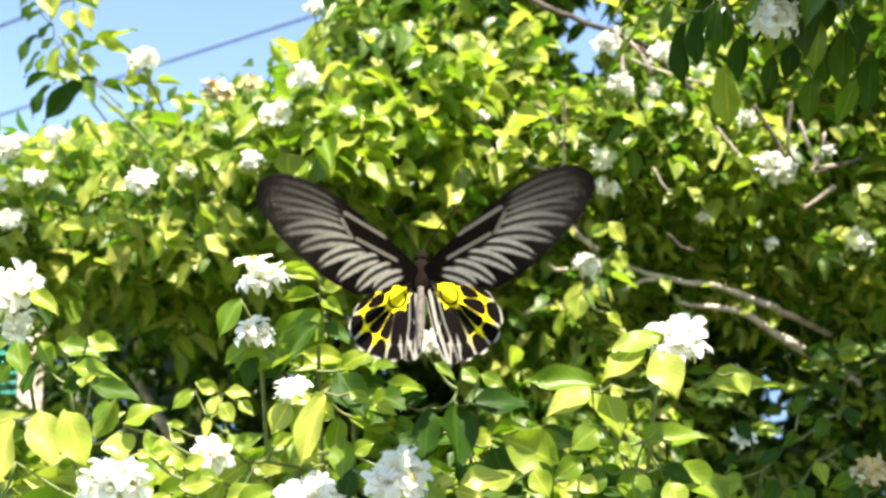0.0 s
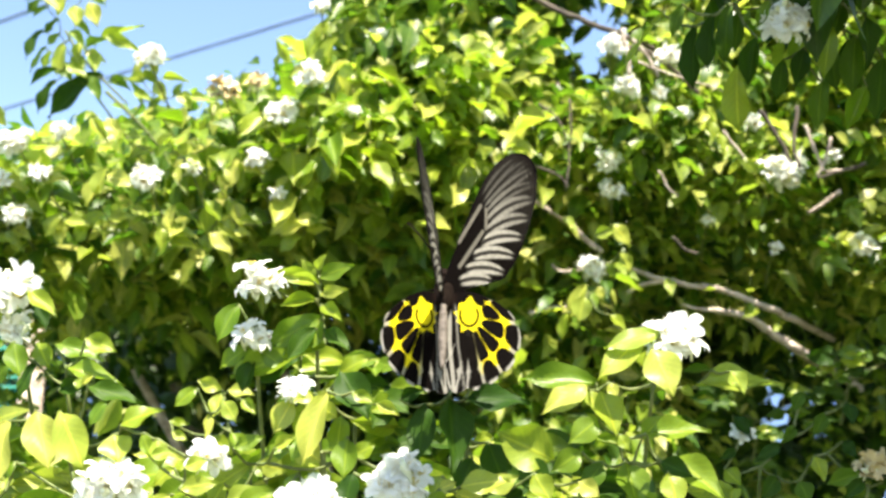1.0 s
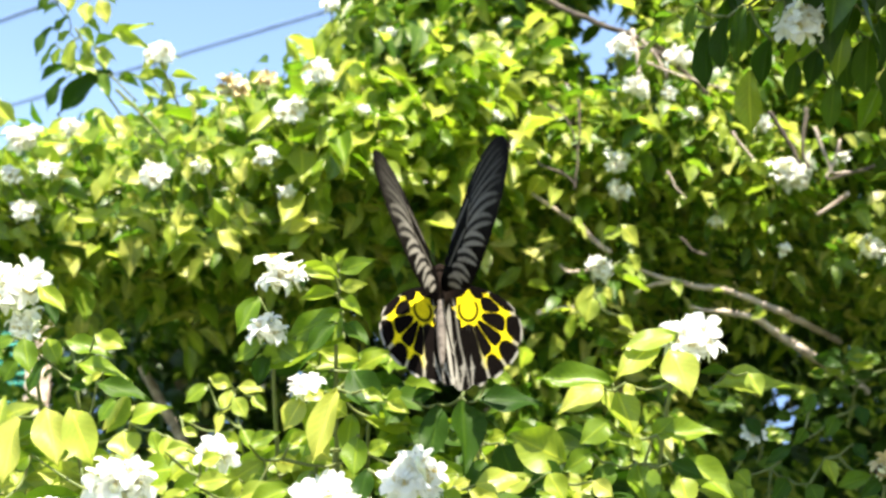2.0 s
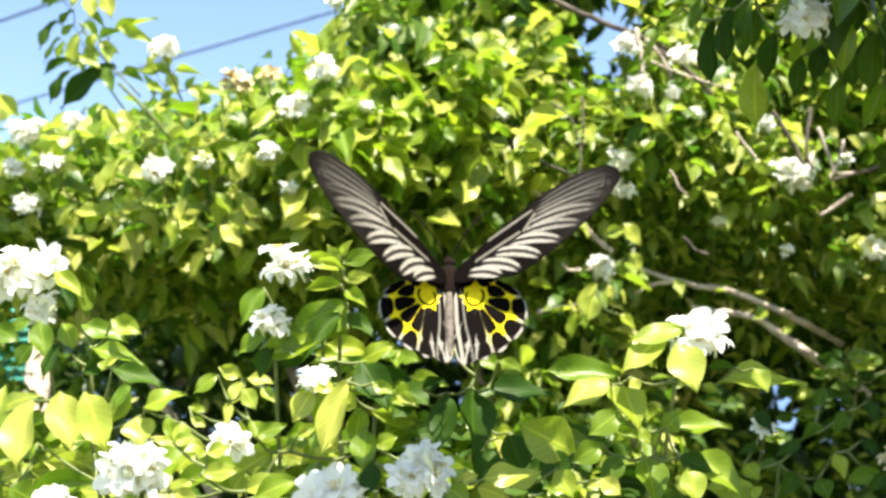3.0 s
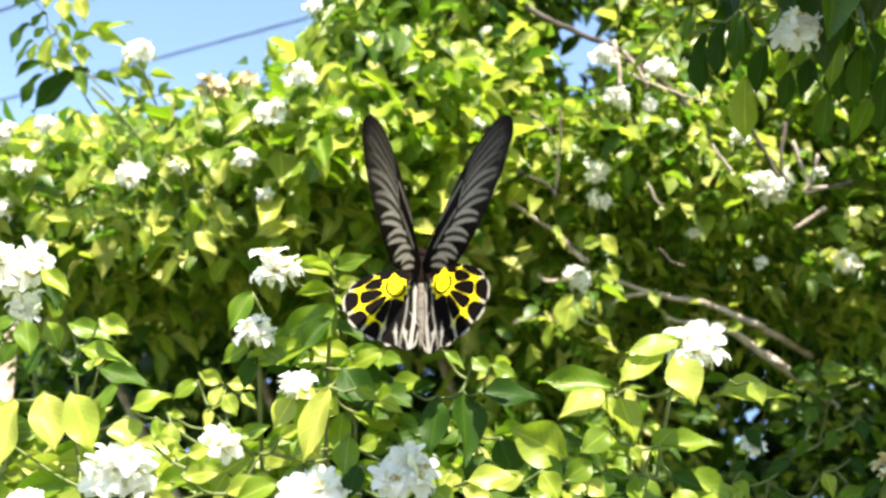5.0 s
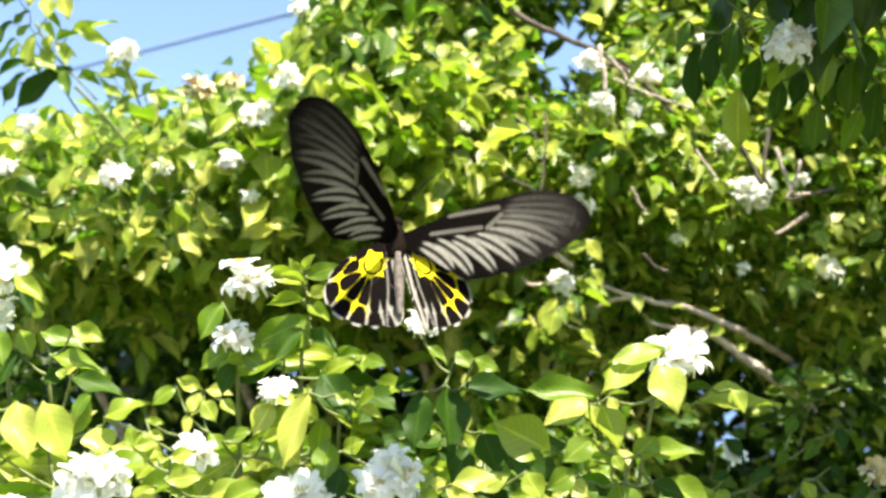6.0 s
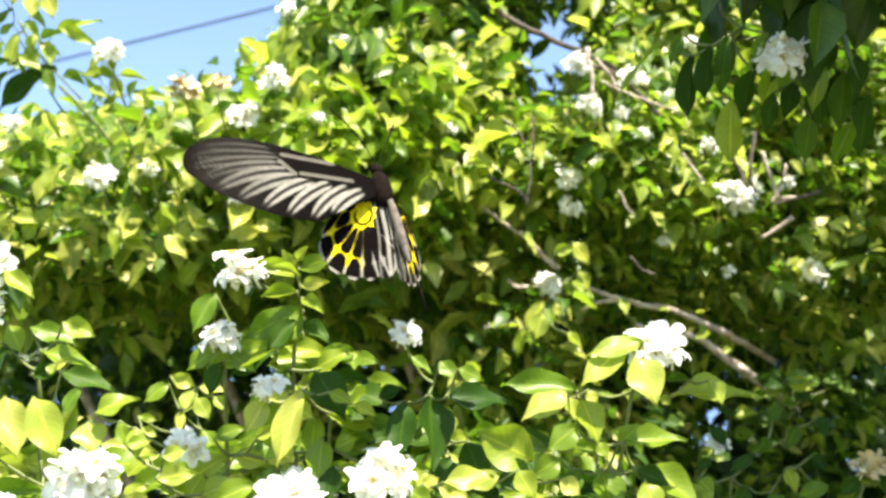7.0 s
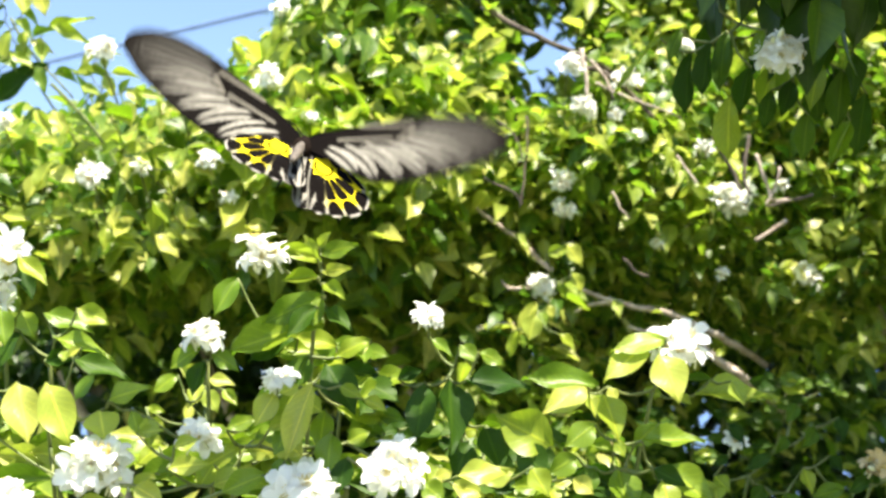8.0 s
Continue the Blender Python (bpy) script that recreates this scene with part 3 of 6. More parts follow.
add_branch(SHRUB, (-0.022, 0.462, 1.499), [
    (-33, -2, -2, -18, -5, -7, 11, 33, 'g', 0), (0, -1, 5, -4, -7, -14, 10, 14, 'd', 1),
    (31, -8, -5, 9, -3, -7, 10, 14, 'g', 0), (36, -4, -3, 8, 0, 3, 6, 14, 'y', 1),
    (45, -11, -2, 22, -1, 4, 11, 30, 'y', 3), (-25, 9, 5, -7, -3, -9, 7, 14, 'g', 1)],
    [(-17, -4, -13, 18, 16), (19, -5, 1, 14, 13), (-133, -3, -12, 9, 5)],
    [(0, -3.5, 1.0), (0.5, -4.5, 0.7), (1, -5.4, 0.0), (1.5, -4.9, 1.1), (3, -1.1, -0.4), (3.5, 0.0, -0.0), (4, -0.3, 3.0), (4.5, -1.0, 3.1), (6, -7.7, 5.5), (6.5, -7.0, 7.6), (7, -7.9, 11.8), (7.5, -3.8, 13.3), (8, -0.6, 14.3)])  # bottom flowers
# the d leaves carry their shade in the leaf colour
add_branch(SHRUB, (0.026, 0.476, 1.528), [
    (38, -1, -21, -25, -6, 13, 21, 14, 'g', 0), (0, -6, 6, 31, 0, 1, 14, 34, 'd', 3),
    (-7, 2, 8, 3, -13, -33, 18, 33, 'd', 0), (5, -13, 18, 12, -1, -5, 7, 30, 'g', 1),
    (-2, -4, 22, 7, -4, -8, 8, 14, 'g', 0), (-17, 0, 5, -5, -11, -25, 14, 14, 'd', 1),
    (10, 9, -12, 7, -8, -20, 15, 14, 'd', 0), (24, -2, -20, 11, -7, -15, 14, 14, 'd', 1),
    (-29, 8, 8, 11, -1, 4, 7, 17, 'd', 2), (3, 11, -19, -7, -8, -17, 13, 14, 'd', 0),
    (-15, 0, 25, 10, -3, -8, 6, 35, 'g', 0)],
    [(-17, -11, 31, 6, 5)],
    [(0, -1.0, -1.9), (0.5, -3.7, -0.4), (1, -5.5, 0.9), (1.5, -5.6, -0.1), (3, -1.3, 1.0), (3.5, 0.0, -0.0), (4, 1.3, 1.2), (4.5, 1.1, 2.3), (6, -5.4, 10.6), (6.5, -6.6, 13.5), (7, -9.2, 11.9), (7.5, -3.7, 13.1), (8, 1.3, 17.5)])  # centre right
add_branch(SHRUB, (0.116, 0.493, 1.55), [
    (-1, -18, 10, -26, -3, -4, 12, 33, 'y', 1), (-8, -14, 9, -23, -10, -17, 14, 31, 'y', 1),
    (-6, -23, 3, 7, -11, -21, 17, 14, 'y', 1), (26, 6, -5, -14, -1, 0, 5, 30, 'd', 2),
    (19, 10, -12, 45, 3, 2, 16, 46, 'y', 0), (34, 1, -6, 5, -4, -11, 10, 14, 'y', 0),
    (-29, -2, -10, -35, -5, 5, 13, 46, 'g', 0), (-31, 9, -8, -23, -9, -14, 14, 22, 'y', 1),
    (-31, 10, -12, 3, -4, -11, 8, 14, 'y', 0), (-28, -9, -14, 6, -7, -20, 14, 14, 'g', 0),
    (5, 15, -12, -9, 0, 3, 7, 14, 'g', 1), (-21, 10, -9, 3, -3, -7, 6, 14, 'y', 1),
    (13, 14, -12, 6, -1, -4, 5, 14, 'y', 2)],
    [(7, -8, 8, 13, 14)],
    [(0, -1.9, -0.1), (0.5, -3.4, -0.6), (1, -6.4, 2.6), (1.5, -4.9, 2.6), (3, -1.9, 2.2), (3.5, 0.0, -0.0), (4, 1.7, -0.0), (4.5, 2.1, 2.1), (6, -3.5, 2.6), (6.5, -6.1, 7.5), (7, -9.4, 11.3), (7.5, -1.8, 10.3), (8, 2.4, 12.0)])  # right flower
# nearly all d: this dim corner is darkened through the leaf tint
add_branch(SHRUB, (0.204, 0.635, 1.513), [
    (-19, -9, 19, 10, -4, -14, 10, 27, 'd', 0), (11, 2, 3, -18, -5, -10, 8, 28, 'd', 1),
    (-23, 5, -11, 8, -5, -9, 11, 14, 'g', 0), (28, -2, -5, 3, -8, -14, 9, 14, 'g', 1),
    (56, 6, -16, -21, -2, -5, 11, 42, 'g', 0), (15, -12, 12, -10, -5, -10, 7, 14, 'd', 2),
    (37, -1, 19, -10, -6, -13, 9, 14, 'd', 0), (48, -8, 25, 1, -7, -13, 9, 14, 'd', 1),
    (21, -15, 31, -9, -5, -11, 8, 30, 'd', 0), (10, 14, -16, -12, -6, -13, 11, 14, 'd', 0),
    (18, -1, -19, 4, -5, -12, 12, 14, 'd', 1), (48, 6, 3, 7, -4, -10, 9, 14, 'd', 3),
    (-18, -7, 0, -11, -3, -5, 6, 17, 'd', 0)],
    [(-14, -6, 9, 5, 3)],
    [(0, -5.4, -4.0), (0.5, -6.7, -2.8), (1, -8.2, 1.7), (1.5, -8.1, 0.9), (3, -2.5, 3.3), (3.5, 0.0, 0.0), (4, 1.3, -2.2), (4.5, 2.5, 0.2), (6, -1.8, -1.1), (6.5, -2.8, 6.7), (7, -4.3, 10.5), (7.5, 3.2, 7.6), (8, 8.8, 11.5)])  # right back
add_branch(SHRUB, (0.267, 0.62, 1.508), [(-4, 6, -6, -14, -2, -10, 8, 24, 'd', 0), (6, 5, -8, 15, -2, -9, 8, 24, 'd', 1)],
    [(0, 0, 0, 10, 5)],
    [(0, -14, -13), (0.5, -14, -11), (1, -14, -6), (1.5, -12, -6), (3, -6, -2), (3.5, -4, -3), (4, -2, -3), (4.5, 0, 0), (6, 3, 3), (6.5, 4, 8), (7, 6, 11), (7.5, 10, 10), (8, 14, 13)], faded=1.0)  # spent flowers
add_branch(SHRUB, (0.103, 0.49, 1.514), [
    (-18, -10, 9, -14, -4, -10, 12, 14, 'g', 1), (-26, -9, -5, -14, -3, -8, 11, 14, 'g', 0),
    (3, -10, 2, 30, 0, 2, 12, 43, 'g', 0), (4, 9, 1, 11, -3, 10, 10, 14, 'g', 0),
    (-4, 9, -10, 3, -12, -21, 16, 14, 'g', 0), (12, -8, -15, 2, -9, -15, 12, 14, 'g', 1),
    (17, 6, -8, 21, -11, -19, 16, 27, 'g', 0), (-11, 11, 2, -8, -2, -6, 6, 14, 'g', 0),
    (-9, -9, 2, 4, -3, -7, 6, 14, 'g', 1), (9, -4, -10, 14, -4, -7, 10, 14, 'd', 0),
    (-16, -2, -10, -11, -6, -12, 10, 14, 'd', 1), (-6, 9, -2, -12, -1, 4, 7, 34, 'g', 2)],
    [],
    [(0, -2.2, -1.9), (0.5, -3.7, -1.0), (1, -5.1, 2.7), (1.5, -5.4, 2.3), (3, -1.6, 2.8), (3.5, 0.0, -0.0), (4, -0.1, -1.2), (4.5, 0.4, 0.4), (6, -5.9, 0.6), (6.5, -6.6, 7.3), (7, -8.9, 11.4), (7.5, -3.2, 8.7), (8, 0.4, 11.5)])  # right low


def leaf_sprigs(seed, sprigs, wide, tall, tints):
    """Rows of leaves for a dense low branch: small fans of three to five leaves, in millimetres from its head."""
    rnd = random.Random(seed)
    rows = []
    for _ in range(sprigs):
        cx, cy, cz = rnd.uniform(-wide, wide), rnd.uniform(-16, 16), rnd.uniform(-tall, tall)
        lean, tint = rnd.uniform(-0.7, 0.7), rnd.choice(tints)
        size = rnd.uniform(17, 29)
        for k in range(rnd.randint(3, 5)):
            a = lean + (k - 2) * rnd.uniform(0.55, 0.8)
            long = size * rnd.uniform(0.75, 1.15)
            rows.append((cx + rnd.uniform(-4, 4), cy, cz + rnd.uniform(-3, 3), long * math.sin(a), -long * rnd.uniform(0.2, 0.5), long * (0.25 - 0.6 * abs(math.cos(a))),
                         long * rnd.uniform(0.46, 0.6), rnd.uniform(14, 40), tint if rnd.random() < 0.75 else "g", rnd.randrange(4)))
    return rows


LOW_SWAY = [(0, -3.8, 0.9), (0.5, -4.7, 0.6), (1, -5.6, -0.1), (1.5, -5.1, 1.0), (3, -1.1, -0.4), (3.5, 0.0, 0.0), (4, -0.3, 3.0), (4.5, -0.8, 3.2), (6, -7.5, 5.5), (6.5, -6.8, 7.6), (7, -7.6, 11.8), (7.5, -3.3, 13.4), (8, 0.0, 14.4)]
# more d leaves right of centre, coloured dark for the shade there
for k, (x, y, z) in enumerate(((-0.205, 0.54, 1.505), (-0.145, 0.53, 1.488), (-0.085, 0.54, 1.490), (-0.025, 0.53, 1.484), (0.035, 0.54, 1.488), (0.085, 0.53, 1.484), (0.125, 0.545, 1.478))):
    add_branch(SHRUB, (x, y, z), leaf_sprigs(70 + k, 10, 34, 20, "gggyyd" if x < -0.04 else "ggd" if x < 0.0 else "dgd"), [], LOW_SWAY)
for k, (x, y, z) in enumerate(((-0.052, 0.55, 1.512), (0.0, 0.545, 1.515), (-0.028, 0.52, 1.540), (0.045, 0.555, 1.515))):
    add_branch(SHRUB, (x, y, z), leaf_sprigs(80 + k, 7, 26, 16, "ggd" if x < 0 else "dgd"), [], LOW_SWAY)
# overhang leaves mostly d: the crown's shade is painted into their green
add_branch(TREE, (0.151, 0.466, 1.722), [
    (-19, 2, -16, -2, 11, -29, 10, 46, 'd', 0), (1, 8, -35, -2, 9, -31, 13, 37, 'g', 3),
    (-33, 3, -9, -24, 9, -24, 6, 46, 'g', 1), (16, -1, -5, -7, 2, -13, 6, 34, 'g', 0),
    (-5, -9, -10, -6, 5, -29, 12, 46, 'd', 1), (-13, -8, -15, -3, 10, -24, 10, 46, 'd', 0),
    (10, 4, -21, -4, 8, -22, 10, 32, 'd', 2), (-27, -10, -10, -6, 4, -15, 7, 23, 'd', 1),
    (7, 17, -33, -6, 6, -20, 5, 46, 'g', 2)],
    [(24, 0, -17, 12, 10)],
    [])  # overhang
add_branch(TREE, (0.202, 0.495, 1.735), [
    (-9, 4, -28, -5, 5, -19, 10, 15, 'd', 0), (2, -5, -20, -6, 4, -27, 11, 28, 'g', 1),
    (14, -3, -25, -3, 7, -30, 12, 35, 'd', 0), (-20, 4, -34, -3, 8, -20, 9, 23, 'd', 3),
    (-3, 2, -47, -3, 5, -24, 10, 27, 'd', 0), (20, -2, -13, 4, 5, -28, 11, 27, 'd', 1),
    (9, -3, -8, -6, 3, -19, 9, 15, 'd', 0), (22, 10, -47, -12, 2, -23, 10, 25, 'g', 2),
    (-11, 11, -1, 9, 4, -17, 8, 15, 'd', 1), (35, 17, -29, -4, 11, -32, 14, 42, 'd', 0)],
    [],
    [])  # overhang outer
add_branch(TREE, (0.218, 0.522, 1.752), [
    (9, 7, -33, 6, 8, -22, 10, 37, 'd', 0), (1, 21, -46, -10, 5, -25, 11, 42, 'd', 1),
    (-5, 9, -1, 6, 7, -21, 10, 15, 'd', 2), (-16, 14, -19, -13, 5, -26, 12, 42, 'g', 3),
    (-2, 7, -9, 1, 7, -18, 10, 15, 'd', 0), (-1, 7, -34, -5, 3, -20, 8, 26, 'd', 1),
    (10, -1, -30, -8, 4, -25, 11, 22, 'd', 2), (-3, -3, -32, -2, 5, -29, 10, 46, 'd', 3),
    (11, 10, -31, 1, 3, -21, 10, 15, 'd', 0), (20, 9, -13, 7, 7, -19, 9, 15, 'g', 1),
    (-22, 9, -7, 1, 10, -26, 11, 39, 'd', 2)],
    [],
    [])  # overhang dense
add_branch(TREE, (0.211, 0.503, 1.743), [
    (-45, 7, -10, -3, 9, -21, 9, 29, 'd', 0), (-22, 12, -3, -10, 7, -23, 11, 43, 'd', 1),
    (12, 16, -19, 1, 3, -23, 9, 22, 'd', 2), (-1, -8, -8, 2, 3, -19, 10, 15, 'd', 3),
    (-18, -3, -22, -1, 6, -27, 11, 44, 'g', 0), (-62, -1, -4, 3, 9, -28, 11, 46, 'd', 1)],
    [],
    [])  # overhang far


def stems(plant, tops, r0, r1, name="stem", mat=M_BARK, wander=0.05, seed=1):
    """Woody stems from the foot of the plant to points in the world."""
    rnd = random.Random(seed)
    at = plant.matrix_world.translation
    for p in tops:
        q = Vector(p) - at
        foot = Vector((rnd.uniform(-0.08, 0.08) + 0.15 * q.x, rnd.uniform(-0.06, 0.06), 0))
        mids = [foot.lerp(q, t) + Vector((rnd.uniform(-wander, wander), rnd.uniform(-wander, wander), 0)) for t in (0.3, 0.6)]
        bm = bmesh.new()
        tube(bm, smooth_line([foot, *mids, q], 4), r0, r1, 8)
        part(name, bm, mat, plant)


stems(SHRUB, [(-0.2, 0.56, 1.12), (-0.08, 0.56, 1.12), (0.03, 0.55, 1.1), (0.14, 0.57, 1.12), (-0.13, 0.62, 1.3), (0.08, 0.66, 1.35)], 0.016, 0.008, seed=3)


def lumps(c, scale, seed):
    return np.array([noise.noise(Vector(p) * scale + Vector((seed, 0, 0))) for p in c])


def front_top(x):
    """Height of the front shrub's leafy top along x."""
    return np.interp(x, [-0.40, -0.22, -0.15, -0.10, -0.03, 0.05, 0.09, 0.13, 0.16, 0.20], [1.58, 1.545, 1.505, 1.49, 1.478, 1.475, 1.485, 1.472, 1.44, 1.37])


def front_foliage():
    rng = np.random.RandomState(11)
    n = 950
    x = rng.uniform(-0.42, 0.20, n)
    y = 0.57 + rng.uniform(0, 1, n) ** 0.9 * 0.26
    z = front_top(x) - 0.045 - rng.exponential(0.05, n) + 0.05 * (y - 0.5) - 0.05 * np.abs(np.sin(x * 31 + y * 23))
    z[800:] = rng.uniform(0.55, 1.30, 150)                                # the skirt of the shrub
    keep = (z > 0.5) & (np.abs(x + 0.11) < 0.26 + 0.16 * lumps(np.stack([x, y, z], 1), 5.0, 7))
    c = np.stack([x, y, z], 1)[keep]
    out = np.tile(np.array([0.05, -0.45, 0.75]), (len(c), 1))
    return sprays(c, out, rng, 6, 0.027)


fr = front_foliage()
front = new("leaf_mass", foliage_mesh("leaf_mass", [M_FOLIAGE], [fr[0] - np.array(SHRUB.matrix_world.translation), *fr[1:]], 5))
front.parent = SHRUB
tagged(front, "dense glossy green leaves", kind="stuff")

# ---- tall hedge-like shrub behind ----
HEDGE = thing("tall_flowering_shrub", (0.78, 1.35, 0), "tall orange jasmine shrub in bloom with pale branches", "shrub", "jasmine shrubs")
LIMB_LINES = (
    [(0.578, 1.500, 1.610), (0.451, 1.250, 1.615), (0.363, 1.083, 1.620), (0.350, 1.080, 1.628), (0.334, 1.078, 1.640), (0.319, 1.076, 1.650), (0.303, 1.074, 1.657), (0.280, 1.074, 1.661)],
    [(0.494, 1.350, 1.660), (0.387, 1.150, 1.658), (0.341, 1.078, 1.660), (0.324, 1.075, 1.667), (0.303, 1.071, 1.675), (0.279, 1.069, 1.683), (0.265, 1.067, 1.686)],
    [(0.276, 1.067, 1.683), (0.253, 1.067, 1.686), (0.231, 1.067, 1.691), (0.213, 1.069, 1.698), (0.196, 1.070, 1.705)],
    [(0.242, 1.069, 1.689), (0.223, 1.069, 1.690), (0.206, 1.070, 1.687), (0.191, 1.071, 1.680)],
    [(0.167, 1.060, 1.720), (0.150, 1.057, 1.734), (0.137, 1.054, 1.748), (0.124, 1.052, 1.756), (0.090, 1.047, 1.779)],
    [(0.130, 1.072, 1.667), (0.107, 1.072, 1.665), (0.091, 1.072, 1.660)],
    [(0.147, 1.064, 1.702), (0.124, 1.064, 1.703), (0.116, 1.062, 1.710)],
    [(0.089, 1.057, 2.015), (0.115, 1.053, 1.990), (0.164, 1.049, 1.963), (0.223, 1.054, 1.940), (0.272, 1.089, 1.925)],
    [(0.402, 1.030, 1.772), (0.388, 1.034, 1.762), (0.370, 1.038, 1.752)],
    [(-0.057, 1.105, 1.880), (-0.026, 1.098, 1.868), (0.059, 1.102, 1.852), (0.126, 1.109, 1.824), (0.162, 1.115, 1.800)],
    [(0.162, 1.115, 1.800), (0.143, 1.098, 1.827), (0.138, 1.088, 1.874), (0.132, 1.090, 1.913)],
    [(0.280, 1.074, 1.661), (0.265, 1.074, 1.662), (0.248, 1.073, 1.667)],
    [(0.182, 1.018, 1.918), (0.210, 1.017, 1.921), (0.244, 1.023, 1.899), (0.267, 1.028, 1.874)],
    [(-0.332, 1.019, 1.887), (-0.306, 1.024, 1.864), (-0.275, 1.033, 1.825), (-0.252, 1.043, 1.781)],
    [(-0.372, 1.006, 1.948), (-0.349, 1.013, 1.914), (-0.309, 1.022, 1.875)],
)
LIMB_SIZES = ((0.0054, 0.0029), (0.0040, 0.0028), (0.0030, 0.0020), (0.0026, 0.0015), (0.0028, 0.0020), (0.0020, 0.0022), (0.002, 0.0014), (0.0036, 0.0025), (0.0024, 0.0018), (0.0030, 0.0025), (0.0028, 0.0025), (0.0022, 0.0014), (0.0026, 0.0025), (0.0018, 0.0014), (0.0014, 0.001))
for pts, (r0, r1) in zip(LIMB_LINES, LIMB_SIZES):
    bm = bmesh.new()
    at = HEDGE.matrix_world.translation
    tube(bm, [p + Vector((noise.noise(p * 60), noise.noise(p * 60 + Vector((9, 0, 0))), noise.noise(p * 60 + Vector((0, 9, 0))))) * 0.0017 for p in smooth_line([Vector(p) - at for p in pts], 5)], r0, r1, 8)
    part("limb", bm, M_TWIG if r0 < 0.0019 else M_DARK_BARK if 0.0024 < r1 < 0.0026 else M_BARK, HEDGE)
TWIG_LINES = (
    ("dark", 0.0013, [(0.132, 0.998, 1.862), (0.134, 0.998, 1.830), (0.131, 0.998, 1.796), (0.126, 0.998, 1.769)]),
    ("dark", 0.0011, [(0.104, 0.998, 1.857), (0.123, 0.998, 1.839), (0.130, 0.998, 1.819)]),
    ("dark", 0.0012, [(0.091, 0.998, 1.798), (0.118, 0.998, 1.785), (0.128, 0.998, 1.772)]),
    ("pale", 0.0016, [(0.279, 0.988, 1.824), (0.289, 0.988, 1.807), (0.298, 0.988, 1.796)]),
    ("pale", 0.0019, [(0.362, 0.998, 1.830), (0.368, 0.998, 1.807), (0.374, 0.998, 1.785), (0.394, 0.998, 1.781)]),
    ("pale", 0.0015, [(0.386, 0.998, 1.816), (0.375, 0.998, 1.793), (0.370, 0.998, 1.779)]),
    ("dark", 0.0024, [(0.322, 1.008, 1.850), (0.337, 1.008, 1.823), (0.349, 1.008, 1.794)]),
    ("dark", 0.0022, [(0.360, 1.008, 1.852), (0.353, 1.008, 1.817), (0.355, 1.008, 1.791)]),
    ("dark", 0.0017, [(0.416, 0.998, 1.790), (0.389, 0.998, 1.780), (0.370, 0.998, 1.778)]),
    ("pale", 0.0020, [(0.201, 1.008, 1.927), (0.217, 1.008, 1.905), (0.223, 1.008, 1.887)]),
    ("pale", 0.0025, [(0.189, 0.998, 1.935), (0.192, 0.998, 1.911), (0.195, 0.998, 1.886)]),
    ("pale", 0.0014, [(0.201, 0.998, 1.898), (0.236, 0.998, 1.885), (0.288, 0.998, 1.866)]),
    ("dark", 0.0014, [(0.226, 0.998, 1.721), (0.239, 0.998, 1.709), (0.249, 0.998, 1.703)]),
    ("pale", 0.0012, [(0.216, 0.998, 1.788), (0.223, 0.998, 1.771), (0.234, 0.998, 1.760)]),
)
for tone, r, pts in TWIG_LINES:
    bm = bmesh.new()
    at = HEDGE.matrix_world.translation
    tube(bm, [p + Vector((noise.noise(p * 70), 0, noise.noise(p * 70 + Vector((0, 9, 0))))) * 0.003 for p in smooth_line([Vector(p) - at for p in pts], 5)], r, r * 0.75, 7)
    part("twig", bm, M_DARK_BARK if tone == "dark" else M_BARK, HEDGE)
stems(HEDGE, [(0.66, 1.2, 1.40), (0.64, 1.35, 1.9)], 0.026, 0.012, seed=8)
stems(HEDGE, [(0.2, 1.5, 1.8), (0.0, 1.5, 1.75), (-0.25, 1.5, 1.7), (-0.42, 1.45, 1.65)], 0.014, 0.006, seed=9)


def skyline(x):
    return np.interp(x, [-0.9, -0.455, -0.34, -0.264, -0.177, -0.135, -0.119, -0.10, -0.05, 0.05, 1.2], [1.80, 1.845, 1.86, 1.885, 1.90, 1.91, 1.95, 2.02, 2.20, 2.45, 2.5])


def beside(p, lines):
    """Distance in the upright plane from points to the nearest of some lines."""
    best = np.full(len(p), 9.0)
    for pts in lines:
        for a, b in zip(pts, pts[1:]):
            a, b = np.array((a[0], a[2])), np.array((b[0], b[2]))
            t = np.clip(((p - a) @ (b - a)) / ((b - a) @ (b - a)), 0, 1)
            best = np.minimum(best, np.linalg.norm(p - (a + t[:, None] * (b - a)), axis=1))
    return best


